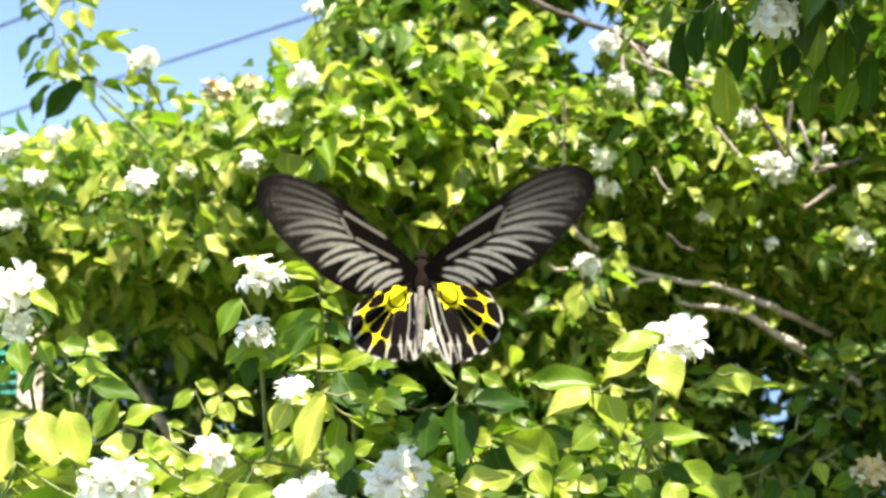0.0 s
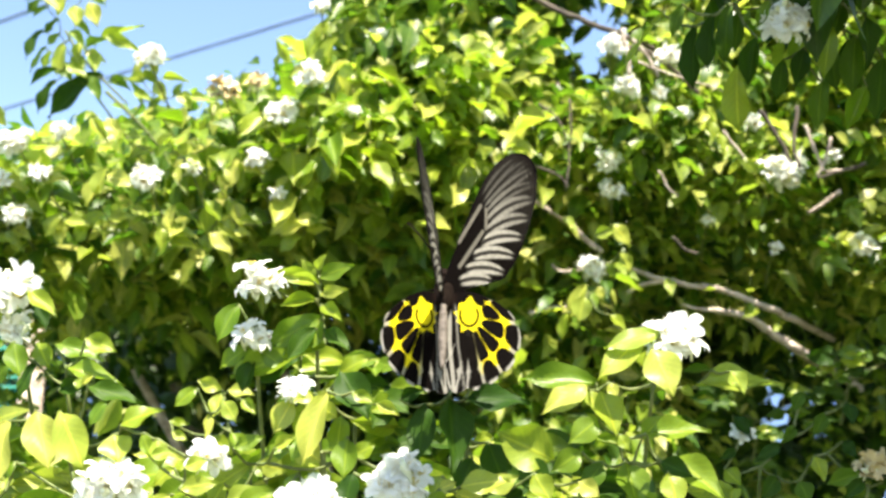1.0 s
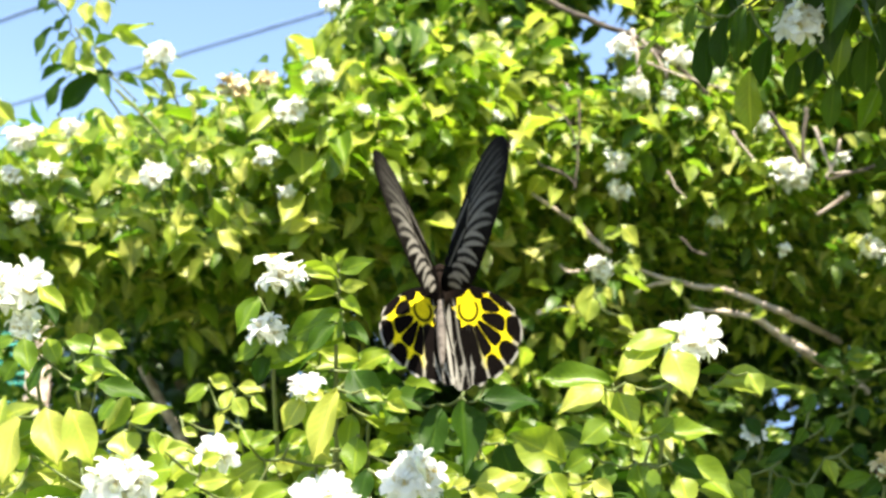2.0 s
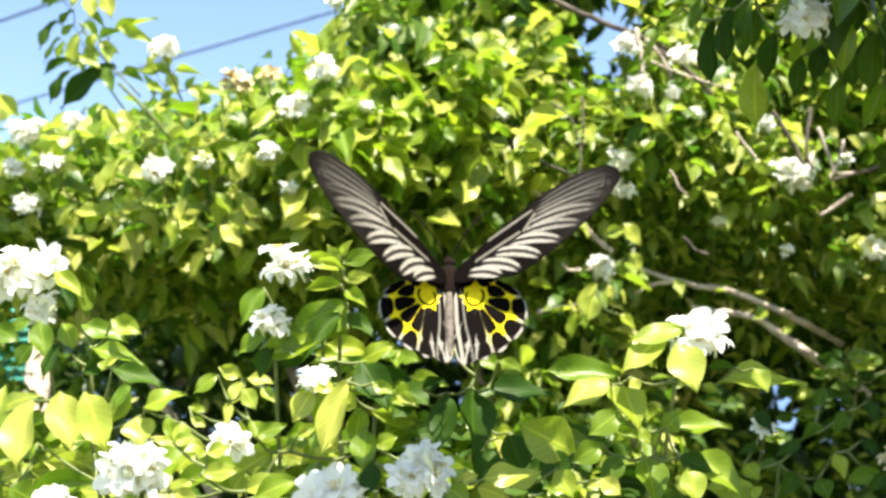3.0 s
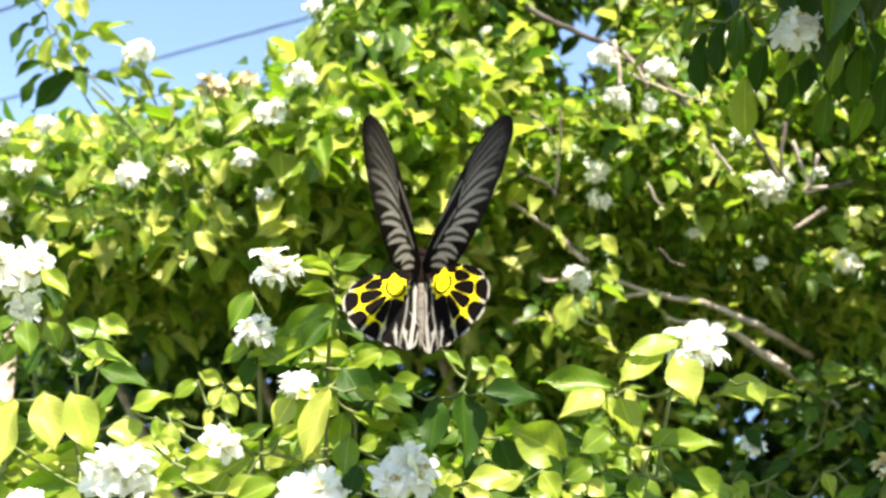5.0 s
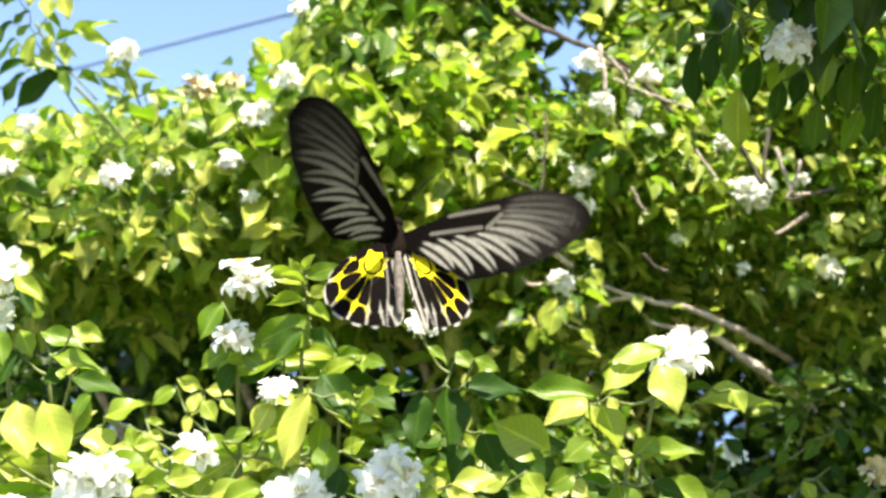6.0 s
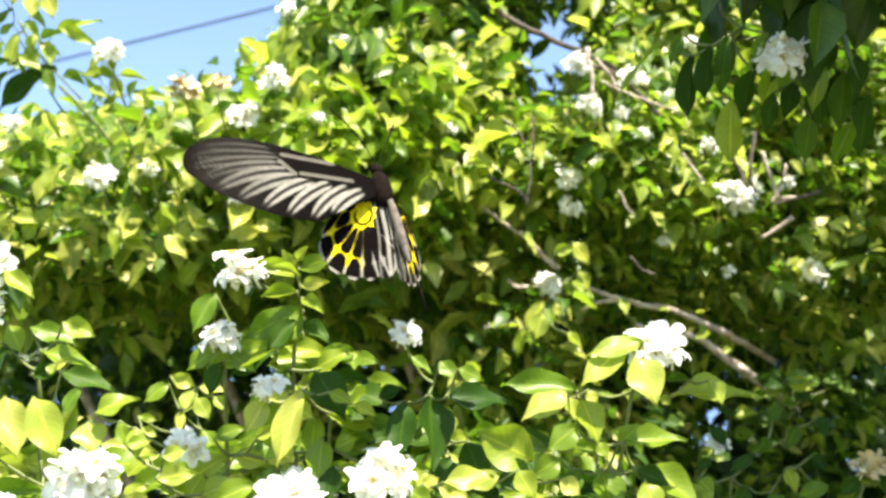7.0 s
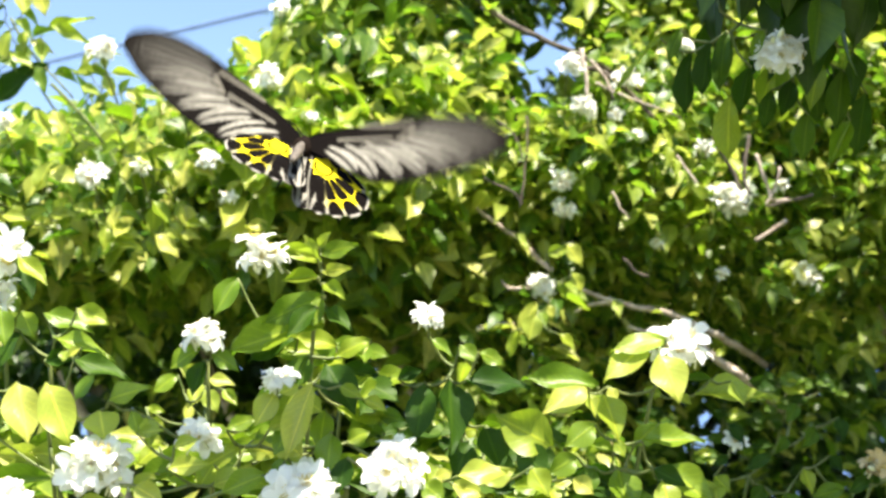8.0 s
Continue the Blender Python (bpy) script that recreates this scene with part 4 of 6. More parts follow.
def hedge_centres(n, seed):
    rng = np.random.RandomState(seed)
    x = rng.uniform(-0.80, 0.85, n)
    z = rng.uniform(1.25, 2.42, n)
    flat = np.stack([x, np.zeros(n), z], 1)
    bulge = lumps(flat, 5.0, 3) + 1.1 * lumps(flat, 9.0, 13)              # leafy clumps with gaps between
    y = 1.0 + np.where(z > 1.75, 0.30 * (z - 1.75), 0.05 * (z - 1.75)) + 0.075 * bulge + rng.exponential(0.075, n)
    y += np.where((x > 0.05) & (rng.uniform(0, 1, n) > 0.2), 0.05, 0.0)
    under = np.clip((1.71 + 0.03 * lumps(flat, 7.0, 8) - z) / 0.04, 0, 1)       # hollow below the crown
    hollow_left = under * np.clip((0.06 - x) / 0.05, 0, 1)
    y += 0.42 * hollow_left
    keep = rng.uniform(0, 1, n) > 0.86 * hollow_left
    right = np.clip((x - 0.08) / 0.1, 0, 1) * np.clip((1.74 - z) / 0.06, 0, 1)
    y += 0.06 * right * (rng.uniform(0, 1, n) > 0.22)
    keep &= rng.uniform(0, 1, n) > 0.35 * right
    inside = np.clip((x - 0.20) / 0.06, 0, 1) * np.clip((1.655 - z) / 0.04, 0, 1)        # shaded wood low down
    y += 0.22 * inside
    keep &= rng.uniform(0, 1, n) > 0.6 * inside
    keep &= np.abs(x - 0.02) < 0.70 + 0.30 * lumps(flat, 3.1, 6)          # ragged ends
    keep &= z > 1.30 + 0.12 * lumps(flat, 6.0, 4)
    top = 1.5 + (skyline(x / y * 1.073) - 1.5) * y / 1.073
    keep &= z < top + 0.004 - 0.03 * rng.uniform(0, 1, n) ** 2
    bare = beside(np.stack([x, z - 0.008], 1), [LIMB_LINES[0][1:], *LIMB_LINES[1:5]]) < 0.024          # few leaves before the limbs
    keep &= ~bare | (y > 1.09) | (rng.uniform(0, 1, n) < 0.18)
    s = np.clip(1.072 - y, 0, None) / -SUN_WAY.y          # and a gap that lets the sun onto them
    lit = beside(np.stack([x - s * SUN_WAY.x, z - s * SUN_WAY.z], 1), [LIMB_LINES[0][2:], LIMB_LINES[1][2:], *LIMB_LINES[2:4]]) < 0.030
    keep &= ~lit | (y > 1.085) | (np.random.RandomState(seed + 1).uniform(0, 1, n) < 0.12)
    slim = beside(np.stack([x, z], 1), [line for _, _, line in TWIG_LINES]) < 0.014
    keep &= ~slim | (y > 1.05) | (rng.uniform(0, 1, n) < 0.4)
    # the gap that shows the sky between the branches
    keep &= ((x / y - 0.157) / 0.042) ** 2 + ((z - 1.5) / y - 0.426) ** 2 / 0.05 ** 2 > 1
    keep &= ((x / y - 0.305) / 0.016) ** 2 + ((z - 1.5) / y - 0.064) ** 2 / 0.020 ** 2 > 1
    return np.stack([x, y, z], 1)[keep], rng


centres, rng = hedge_centres(8200, 21)
ways = np.tile(np.array([0.0, -0.6, 0.35]), (len(centres), 1))
fine = np.clip((centres[:, 0] + 0.02) / 0.22, 0, 1) + rng.normal(0, 0.25, len(centres)) > 0.5      # smaller leaves on one side and in the hollow
fine |= centres[:, 1] > 1.27
keep = fine | (rng.uniform(0, 1, len(centres)) < 0.72)
hedge = joined(sprays(centres[keep & ~fine], ways[keep & ~fine], rng, 6, 0.036), sprays(centres[fine], ways[fine], rng, 6, 0.0262))
order = np.argsort(hedge[0][:, 1])
near, rest = order[:280], order[280:]
at = np.array(HEDGE.matrix_world.translation)
mass = new("leaf_mass", foliage_mesh("leaf_mass", [M_FOLIAGE], [hedge[0][rest] - at, *[h[rest] for h in hedge[1:]]], 6))
mass.parent = HEDGE
tagged(mass, "dense green and yellow-green leaves", kind="stuff")
for k in near:
    put_leaf(HEDGE, "y" if k % 4 == 0 else "g", int(k), leaf_pose(Vector(hedge[0][k] - at), Vector(hedge[1][k]), Vector(hedge[2][k]), hedge[3][k], hedge[4][k]))


def back_of_crown():
    """The crown's depth behind its leafy front, which shades the hollow below."""
    rng = np.random.RandomState(27)
    n = 3600
    x, y, z = rng.uniform(-0.85, 0.9, n), rng.uniform(1.12, 1.75, n), rng.uniform(1.70, 2.3, n)
    x[:1400], z[:1400] = rng.uniform(-0.6, 0.08, 1400), rng.uniform(1.74, 2.05, 1400)
    top = 1.5 + (skyline(x / y * 1.073) - 1.5) * y / 1.073
    keep = (z < top - 0.02) & (np.abs(x / 0.85) ** 3 + np.abs((y - 1.2) / 0.5) ** 3 < 1.1 + 0.9 * lumps(np.stack([x, y, z], 1), 3.0, 2)) & (((x / y - 0.157) / 0.05) ** 2 + ((z - 1.5) / y - 0.426) ** 2 / 0.06 ** 2 > 1)
    c = np.stack([x, y, z], 1)[keep]
    return sprays(c, np.tile(np.array([0.0, -0.3, 0.5]), (len(c), 1)), rng, 6, 0.036)


fr = back_of_crown()
inner_mass = new("leaf_mass", foliage_mesh("leaf_mass", [M_FOLIAGE], [fr[0] - at, *fr[1:]], 7))
inner_mass.parent = HEDGE
tagged(inner_mass, "shaded inner leaves of the crown", kind="stuff")

# a few leaves hang in front of the bare limbs
rnd = random.Random(64)
for pts in LIMB_LINES[:6]:
    for a, b in zip(pts[1::2], pts[2::2]):
        p = Vector(a).lerp(Vector(b), rnd.random()) + Vector((rnd.uniform(-0.01, 0.01), -0.012, rnd.uniform(-0.010, 0.008)))
        way = Vector((rnd.uniform(-1, 1), -0.4, rnd.uniform(-1, 0.2)))
        long = rnd.uniform(0.014, 0.024)
        put_leaf(HEDGE, rnd.choice("ggy"), rnd.randrange(4), leaf_pose(p - HEDGE.matrix_world.translation, way, (0.1, -0.7, 0.6), long, long * 0.5))

HEAD_FLOWERS_A = [(-0.398, 0.972, 1.819, 18), (-0.375, 0.978, 1.790, 11), (-0.402, 0.986, 1.752, 13), (-0.357, 0.970, 1.830, 8), (-0.275, 0.981, 1.784, 16), (-0.232, 0.979, 1.793, 9), (-0.270, 0.956, 1.899, 13), (-0.199, 0.964, 1.865, 16), (-0.170, 0.963, 1.870, 10), (-0.143, 0.969, 1.843, 18), (-0.170, 0.978, 1.799, 11), (-0.151, 0.985, 1.768, 6), (-0.116, 0.962, 1.878, 14), (-0.111, 0.995, 1.963, 9), (-0.413, 0.979, 1.786, 10), (-0.076, 0.970, 1.844, 5)]
HEAD_FLOWERS_B = [(0.199, 1.044, 1.890, 14), (0.234, 1.046, 1.883, 8), (0.243, 1.038, 1.920, 15), (0.185, 1.035, 1.932, 14), (0.161, 1.084, 1.707, 17), (0.356, 1.065, 1.801, 26), (0.185, 1.067, 1.787, 14), (0.327, 1.054, 1.852, 9), (0.440, 1.083, 1.725, 15), (0.179, 1.060, 1.815, 12), (-0.060, 1.077, 1.966, 8), (0.411, 1.063, 1.816, 8), (0.057, 1.049, 1.863, 7), (0.320, 1.078, 1.975, 9), (0.257, 1.051, 1.864, 7), (0.281, 1.075, 1.753, 5), (0.350, 1.082, 1.725, 5)]
for k, (x, y, z, r) in enumerate(HEAD_FLOWERS_A + HEAD_FLOWERS_B):
    p = Vector((0, 0, 1.5)).lerp(Vector((x, y, z)), 0.97) - HEDGE.matrix_world.translation
    bm = bmesh.new()
    tube(bm, smooth_line([p + Vector((0.004, 0.06, -0.03)), p + Vector((0, 0.03, -0.012)), p], 3), 0.0012, 0.0007, 5)
    cluster = part("flower_stalk", bm, M_TWIG, HEDGE, "green stalk with small white flowers")
    put_flowers(cluster, p, r * 0.001, max(5, min(22, int(r * 1.2))), 500 + k, across=0.0115 + 0.0003 * r, faded=0.6 if k in (7, 8) else 0.0)


add_branch(HEDGE, (-0.351, 0.987, 1.910), [
    (-1, -8, 53, 3, -6, -24, 16, 14, 'y', 0), (6, 10, 65, 11, -6, -28, 17, 14, 'y', 1), (-29, -8, 51, -12, -6, -12, 7, 32, 'd', 2),
    (-20, 0, 42, -15, -6, -15, 8, 27, 'd', 3), (-38, 7, 34, -16, -6, -31, 12, 26, 'd', 0), (-29, -6, 11, -15, -6, -27, 10, 21, 'd', 1),
    (-14, -12, -15, -24, -6, -17, 9, 29, 'd', 2), (-19, -2, -23, -19, -6, -32, 11, 20, 'd', 3), (24, 6, -14, -54, -6, -44, 23, 22, 'd', 0),
    (-13, -2, 16, -7, -6, -36, 19, 14, 'y', 1), (19, -6, 3, 5, -6, -22, 14, 14, 'y', 2), (6, 4, 10, 23, -6, -13, 11, 14, 'y', 3),
    (18, 2, 18, 47, -6, 18, 11, 27, 'g', 0), (26, -7, 22, 42, -6, -18, 12, 22, 'g', 1), (10, -7, 8, 24, -6, 7, 12, 23, 'g', 2),
    (-7, -10, -10, 26, -6, -14, 13, 20, 'g', 3), (-4, 13, -10, 23, -6, -23, 17, 33, 'g', 0), (18, -9, -20, 12, -6, -30, 12, 18, 'g', 1),
    (-5, -8, 26, 18, -6, -23, 11, 29, 'g', 2), (-22, 8, 30, -11, -6, -12, 9, 18, 'g', 3), (-4, 2, 43, 18, -6, -21, 9, 18, 'g', 0),
    (-19, 0, -3, 18, -6, -20, 14, 28, 'g', 1),
    (-32, -5, 73, 16, -5, -27, 15, 14, 'y', 0), (-12, -5, 69, -9, -5, -28, 13, 14, 'y', 1), (2, -5, 66, 28, -5, -15, 13, 26, 'g', 2), (-34, -5, 63, -18, -5, -16, 9, 26, 'd', 3), (13, -5, 72, 17, -5, -16, 15, 26, 'g', 0), (-41, -5, 76, -11, -5, -18, 11, 26, 'd', 1), (6, -5, 15, -2, -5, -23, 12, 14, 'y', 2), (-24, -5, 6, -8, -5, -17, 10, 26, 'g', 3), (-4, -5, 1, 17, -5, -14, 12, 14, 'y', 0)],
    [],
    [])  # sky shoot
add_branch(HEDGE, (-0.280, 0.987, 1.880), [
    (-44, 14, 11, 25, -6, 2, 10, 22, 'g', 0), (-23, 8, 10, 30, -6, 5, 13, 31, 'g', 1), (-38, 12, 11, 20, -6, -12, 10, 18, 'g', 2),
    (-1, -1, 26, -14, -6, -11, 8, 14, 'y', 3), (-3, 13, 32, 23, -6, -1, 8, 14, 'y', 0), (5, -3, 25, 6, -6, -17, 9, 14, 'y', 1),
    (11, 9, 12, 30, -6, -7, 10, 14, 'y', 2), (8, 1, 6, 10, -6, -23, 13, 14, 'y', 3), (29, 8, -3, 15, -6, -21, 14, 14, 'y', 0),
    (7, 0, -22, -7, -6, -16, 15, 14, 'y', 1), (29, -13, -30, 12, -6, -21, 23, 14, 'y', 2), (-33, -12, -36, 12, -6, -22, 15, 14, 'y', 3),
    (-10, -11, -10, 21, -6, -11, 11, 22, 'g', 0), (11, 13, -7, -14, -6, -14, 13, 28, 'g', 1), (-11, 9, 15, 24, -6, -14, 12, 27, 'g', 2),
    (38, 4, -10, 32, -6, -7, 12, 30, 'g', 3), (-29, 12, -34, 24, -6, -6, 12, 32, 'g', 0), (-54, 9, -26, -13, -6, -21, 12, 19, 'g', 1),
    (-52, -4, -33, 20, -6, -28, 12, 14, 'y', 2), (19, -13, -34, 26, -6, -8, 15, 26, 'g', 3)],
    [(5, -10, 28, 13, 8)],
    [])  # sky shoot side
add_branch(HEDGE, (0.143, 0.987, 1.678), [
    (-1, 12, -1, -19, -3, -33, 15, 33, 'y', 0), (-6, -9, -16, -7, -4, -25, 20, 14, 'y', 0),
    (-21, 10, -28, -9, 0, -27, 15, 44, 'g', 1), (9, 4, -4, 4, -2, -14, 9, 14, 'y', 1),
    (31, -1, 26, 9, -2, -19, 14, 14, 'y', 0), (23, -14, 51, 18, 0, -21, 16, 29, 'y', 1),
    (18, 2, -32, 16, -3, -16, 13, 37, 'g', 0), (7, 0, 43, 21, -3, 5, 13, 14, 'y', 2),
    (17, 3, 17, 9, -3, -17, 10, 23, 'g', 0)],
    [],
    [])  # right mid
add_branch(HEDGE, (-0.124, 1.0, 1.891), [
    (-31, 0, 8, 4, -4, 26, 8, 46, 'd', 0), (17, -5, 49, -20, -4, -33, 19, 33, 'g', 0),
    (22, -11, 55, -16, 0, -18, 14, 14, 'g', 1), (29, -13, 36, -18, -3, -36, 22, 40, 'g', 0),
    (-66, -7, -8, 17, -5, 10, 12, 14, 'y', 0), (-90, 5, -19, -11, -3, 14, 13, 14, 'y', 1),
    (-44, -5, -14, 12, -1, -12, 12, 14, 'g', 0), (-9, 2, 13, 8, -1, 8, 8, 14, 'g', 1)],
    [],
    [])  # sky edge
add_branch(HEDGE, (-0.354, 0.964, 1.765), [
    (-4, 9, -16, 13, -4, -22, 12, 33, 'y', 0), (-2, 6, -24, 8, -3, -24, 11, 27, 'y', 1),
    (-43, 8, -29, 20, -2, -13, 12, 31, 'y', 2), (-37, 6, -32, -2, 0, -22, 12, 28, 'y', 3),
    (51, -15, 22, -12, -1, -29, 18, 29, 'y', 0), (47, -8, 17, 32, -4, -11, 16, 35, 'y', 1),
    (46, -6, 13, -17, -1, -26, 18, 34, 'y', 2), (33, 2, -23, -16, -4, -23, 16, 32, 'g', 3),
    (29, 11, -27, 28, 1, -6, 14, 37, 'y', 0), (-34, -4, -7, -14, -3, -21, 14, 43, 'y', 1),
    (-35, 2, -9, 27, -4, -9, 13, 33, 'y', 2), (6, -2, -19, -18, -1, -20, 15, 26, 'y', 3),
    (8, 0, -25, 30, -4, -5, 14, 35, 'y', 0), (-56, 6, 25, 24, -1, -18, 13, 32, 'y', 1),
    (-60, 5, 22, -3, -5, -28, 12, 32, 'y', 2), (-16, 2, 24, -20, -6, -19, 16, 40, 'y', 3),
    (-15, -7, 14, 30, -4, -1, 16, 30, 'y', 0)],
    [],
    [])  # hedge sprig
add_branch(HEDGE, (-0.254, 0.968, 1.749), [
    (4, 3, -18, 30, -2, -7, 15, 35, 'y', 0), (11, -6, -24, -18, -5, -23, 17, 42, 'g', 1),
    (3, 5, -28, 30, -1, -7, 14, 26, 'y', 2), (-54, -6, -2, -24, 1, -13, 16, 28, 'g', 3),
    (-53, 1, -6, 29, -4, 0, 14, 33, 'y', 0), (-53, 8, -10, -23, -2, -15, 14, 37, 'y', 1),
    (-11, 11, -8, 15, -1, -20, 11, 38, 'y', 2), (0, -8, -17, 3, -5, -25, 13, 30, 'y', 3),
    (39, -4, 9, 19, 0, -24, 16, 40, 'g', 0), (38, 9, 8, 4, -4, -31, 16, 46, 'y', 1),
    (-36, 3, 11, -13, 0, -21, 14, 27, 'g', 2), (-35, 6, 5, 24, -2, -9, 14, 45, 'y', 3),
    (-33, 11, 3, -11, -4, -23, 14, 32, 'g', 0), (12, -6, 3, -11, -3, -24, 15, 28, 'y', 1),
    (5, 3, 4, 25, -4, -14, 13, 28, 'g', 2), (50, 2, -10, 26, -5, -21, 16, 32, 'y', 3),
    (44, 13, -11, -6, 0, -31, 14, 28, 'g', 0), (44, -6, -23, 25, 0, -19, 17, 45, 'y', 1)],
    [],
    [])  # hedge sprig b
add_branch(HEDGE, (-0.137, 0.967, 1.76), [
    (3, -1, 18, -17, -3, -10, 9, 29, 'y', 0), (0, 7, 14, 19, 1, 6, 10, 25, 'g', 1),
    (-47, -3, -23, 20, -1, -3, 10, 30, 'g', 2), (-49, 11, -23, -13, -2, -14, 11, 35, 'g', 3),
    (-51, -2, -33, 19, 0, -3, 11, 33, 'y', 0), (3, 1, 19, -14, -6, -31, 14, 26, 'g', 1),
    (2, 0, 15, 30, -3, -16, 16, 32, 'y', 2), (7, 3, -17, -27, -2, -16, 18, 32, 'y', 3),
    (6, -1, -24, 32, 0, 0, 14, 30, 'y', 0), (-57, 0, 1, 12, -1, -26, 12, 27, 'g', 1),
    (-51, 0, -4, 8, -1, -28, 14, 24, 'y', 2), (28, 1, 27, -10, -3, -24, 12, 35, 'y', 3),
    (29, -2, 22, 24, 1, -8, 13, 25, 'y', 0), (30, -3, 15, -13, -5, -23, 14, 30, 'g', 1),
    (15, 2, -26, -23, -5, -13, 15, 30, 'y', 2), (15, 6, -32, 26, 0, 5, 15, 33, 'y', 3),
    (12, 5, -37, -22, -2, -14, 15, 36, 'y', 0)],
    [],
    [])  # hedge sprig c
add_branch(HEDGE, (-0.238, 0.955, 1.811), [
    (-53, 7, 17, -9, 0, -16, 10, 43, 'y', 0), (-49, -7, 8, 19, -2, -5, 10, 36, 'g', 1),
    (-48, -11, 2, -9, -2, -16, 10, 40, 'g', 2), (63, 2, -5, 24, -3, -20, 16, 38, 'y', 3),
    (58, -2, -13, -3, -3, -31, 16, 40, 'y', 0), (55, -4, -19, -16, -2, -8, 9, 35, 'g', 1),
    (47, 7, -21, 19, -2, 2, 10, 28, 'g', 2), (56, -6, -19, -8, -5, -27, 15, 29, 'y', 3),
    (59, -4, -21, 23, 2, -13, 15, 30, 'y', 0), (62, 0, -24, -7, -1, -27, 15, 38, 'g', 1),
    (70, -1, -19, -24, 1, -8, 14, 29, 'g', 2), (69, 3, -23, 24, -2, 9, 13, 29, 'y', 3),
    (-5, -5, -5, -20, 1, -9, 11, 34, 'g', 0), (-6, 11, -5, 22, -3, 4, 12, 27, 'y', 1),
    (8, -7, -17, 17, 0, -9, 11, 35, 'y', 2), (4, -7, -22, -4, -4, -20, 11, 42, 'y', 3)],
    [],
    [])  # hedge sprig d
add_branch(HEDGE, (-0.074, 0.957, 1.806), [
    (-42, 2, -10, 27, 1, -14, 16, 25, 'y', 0), (-38, 5, -13, -14, -6, -29, 17, 30, 'g', 1),
    (-41, -2, 21, -24, -1, -10, 14, 29, 'g', 2), (-46, 6, 20, 25, -5, 8, 14, 25, 'g', 3),
    (-41, 1, 14, -24, -4, -11, 14, 25, 'g', 0), (41, 6, -28, 18, 0, -11, 12, 40, 'g', 1),
    (39, 13, -32, -6, -4, -22, 10, 38, 'g', 2), (44, 17, -37, 19, -3, -11, 12, 33, 'y', 3),
    (30, -6, 0, -19, -2, -7, 9, 24, 'y', 0), (35, 7, -1, 20, -1, 4, 11, 36, 'y', 1)],
    [],
    [])  # hedge sprig e


# added dark-tinted sprigs stand for the shade that swallows the limbs
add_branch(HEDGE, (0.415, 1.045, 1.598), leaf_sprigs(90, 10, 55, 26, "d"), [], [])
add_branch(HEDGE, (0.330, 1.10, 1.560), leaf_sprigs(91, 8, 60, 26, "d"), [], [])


# ---- thicket behind the shrub, shade put into its leaf colour ----
THICKET = thing("background_thicket", (0.2, 2.1, 0), "green thicket behind the flowering shrub, coloured dark as if shaded", "shrub")


def thicket_foliage():
    rng = np.random.RandomState(31)
    n = 32000
    x, z, y = rng.uniform(-1.6, 2.0, n), rng.uniform(0.35, 3.0, n), rng.uniform(1.5, 2.8, n)
    top = 1.5 + (skyline(x / y * 1.073) - 1.5) * y / 1.073
    keep = (z < top - 0.10) & (rng.uniform(0, 1, n) < np.where(z < 1.72, 0.88, 0.9))
    keep &= ~((x < -0.55) & (y < 1.85))
    round_off = np.abs((x - 0.2) / 1.5) ** 2.2 + np.abs((y - 2.08) / 0.55) ** 2.2 + np.abs((z - 1.65) / 1.35) ** 3       # an uneven rounded mass
    keep &= round_off < 1.02 + 0.65 * lumps(np.stack([x, y, z], 1), 2.2, 5)
    keep &= ((x / y - 0.157) / 0.058) ** 2 + ((z - 1.5) / y - 0.426) ** 2 / 0.066 ** 2 > 1
    keep &= ((x / y - 0.305) / 0.034) ** 2 + ((z - 1.5) / y - 0.064) ** 2 / 0.038 ** 2 > 1
    c = np.stack([x, y, z], 1)[keep]
    return sprays(c, np.tile(np.array([0.0, -0.4, 0.4]), (len(c), 1)), rng, 6, 0.050)


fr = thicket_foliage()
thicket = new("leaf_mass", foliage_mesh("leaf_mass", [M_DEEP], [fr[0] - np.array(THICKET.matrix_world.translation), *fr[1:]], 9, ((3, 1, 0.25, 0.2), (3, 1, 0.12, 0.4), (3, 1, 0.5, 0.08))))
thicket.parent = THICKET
tagged(thicket, "mass of leaves coloured dark for shade", kind="stuff")
stems(THICKET, [(-0.6, 2.0, 1.9), (0.0, 2.1, 2.2), (0.5, 2.0, 2.4), (1.1, 2.1, 2.4)], 0.03, 0.012, seed=17)


# ---- crown of the overhanging tree ----
def tree_crown():
    rng = np.random.RandomState(41)
    n = 6800
    x, y, z = rng.uniform(0.14, 1.2, n), rng.uniform(-0.1, 1.2, n), rng.uniform(1.7, 2.5, n)
    floor = 1.545 + 0.469 * y
    ball = ((x - 0.50) / 0.38) ** 2 + ((y - 0.30) / 0.33) ** 2 + ((z - 1.98) / 0.28) ** 2
    outer = ((x - 0.74) / 0.32) ** 2 + ((y - 0.85) / 0.36) ** 2 + ((z - 2.15) / 0.30) ** 2
    outer = outer + (rng.uniform(0, 1, n) < 0.90) * 9
    keep = (z > floor) & (np.minimum(ball, outer) < 1.0 + 0.2 * rng.uniform(-1, 1, n)) & ~((x - (z - 1.56) * 0.176 < 0.20) & (y + (z - 1.56) * 0.418 < 0.525))
    c = np.stack([x, y, z], 1)[keep]
    clump = np.array([0.205, 0.455, 1.79]) + rng.normal(0, 0.012, (45, 3))       # unseen clump of leaves, added to shade the hanging flowers
    c = np.concatenate([c, clump[clump[:, 2] > 1.555 + 0.469 * clump[:, 1]]])
    return sprays(c, np.tile(np.array([-0.2, -0.2, -0.3]), (len(c), 1)), rng, 6, 0.036, droop=0.8)


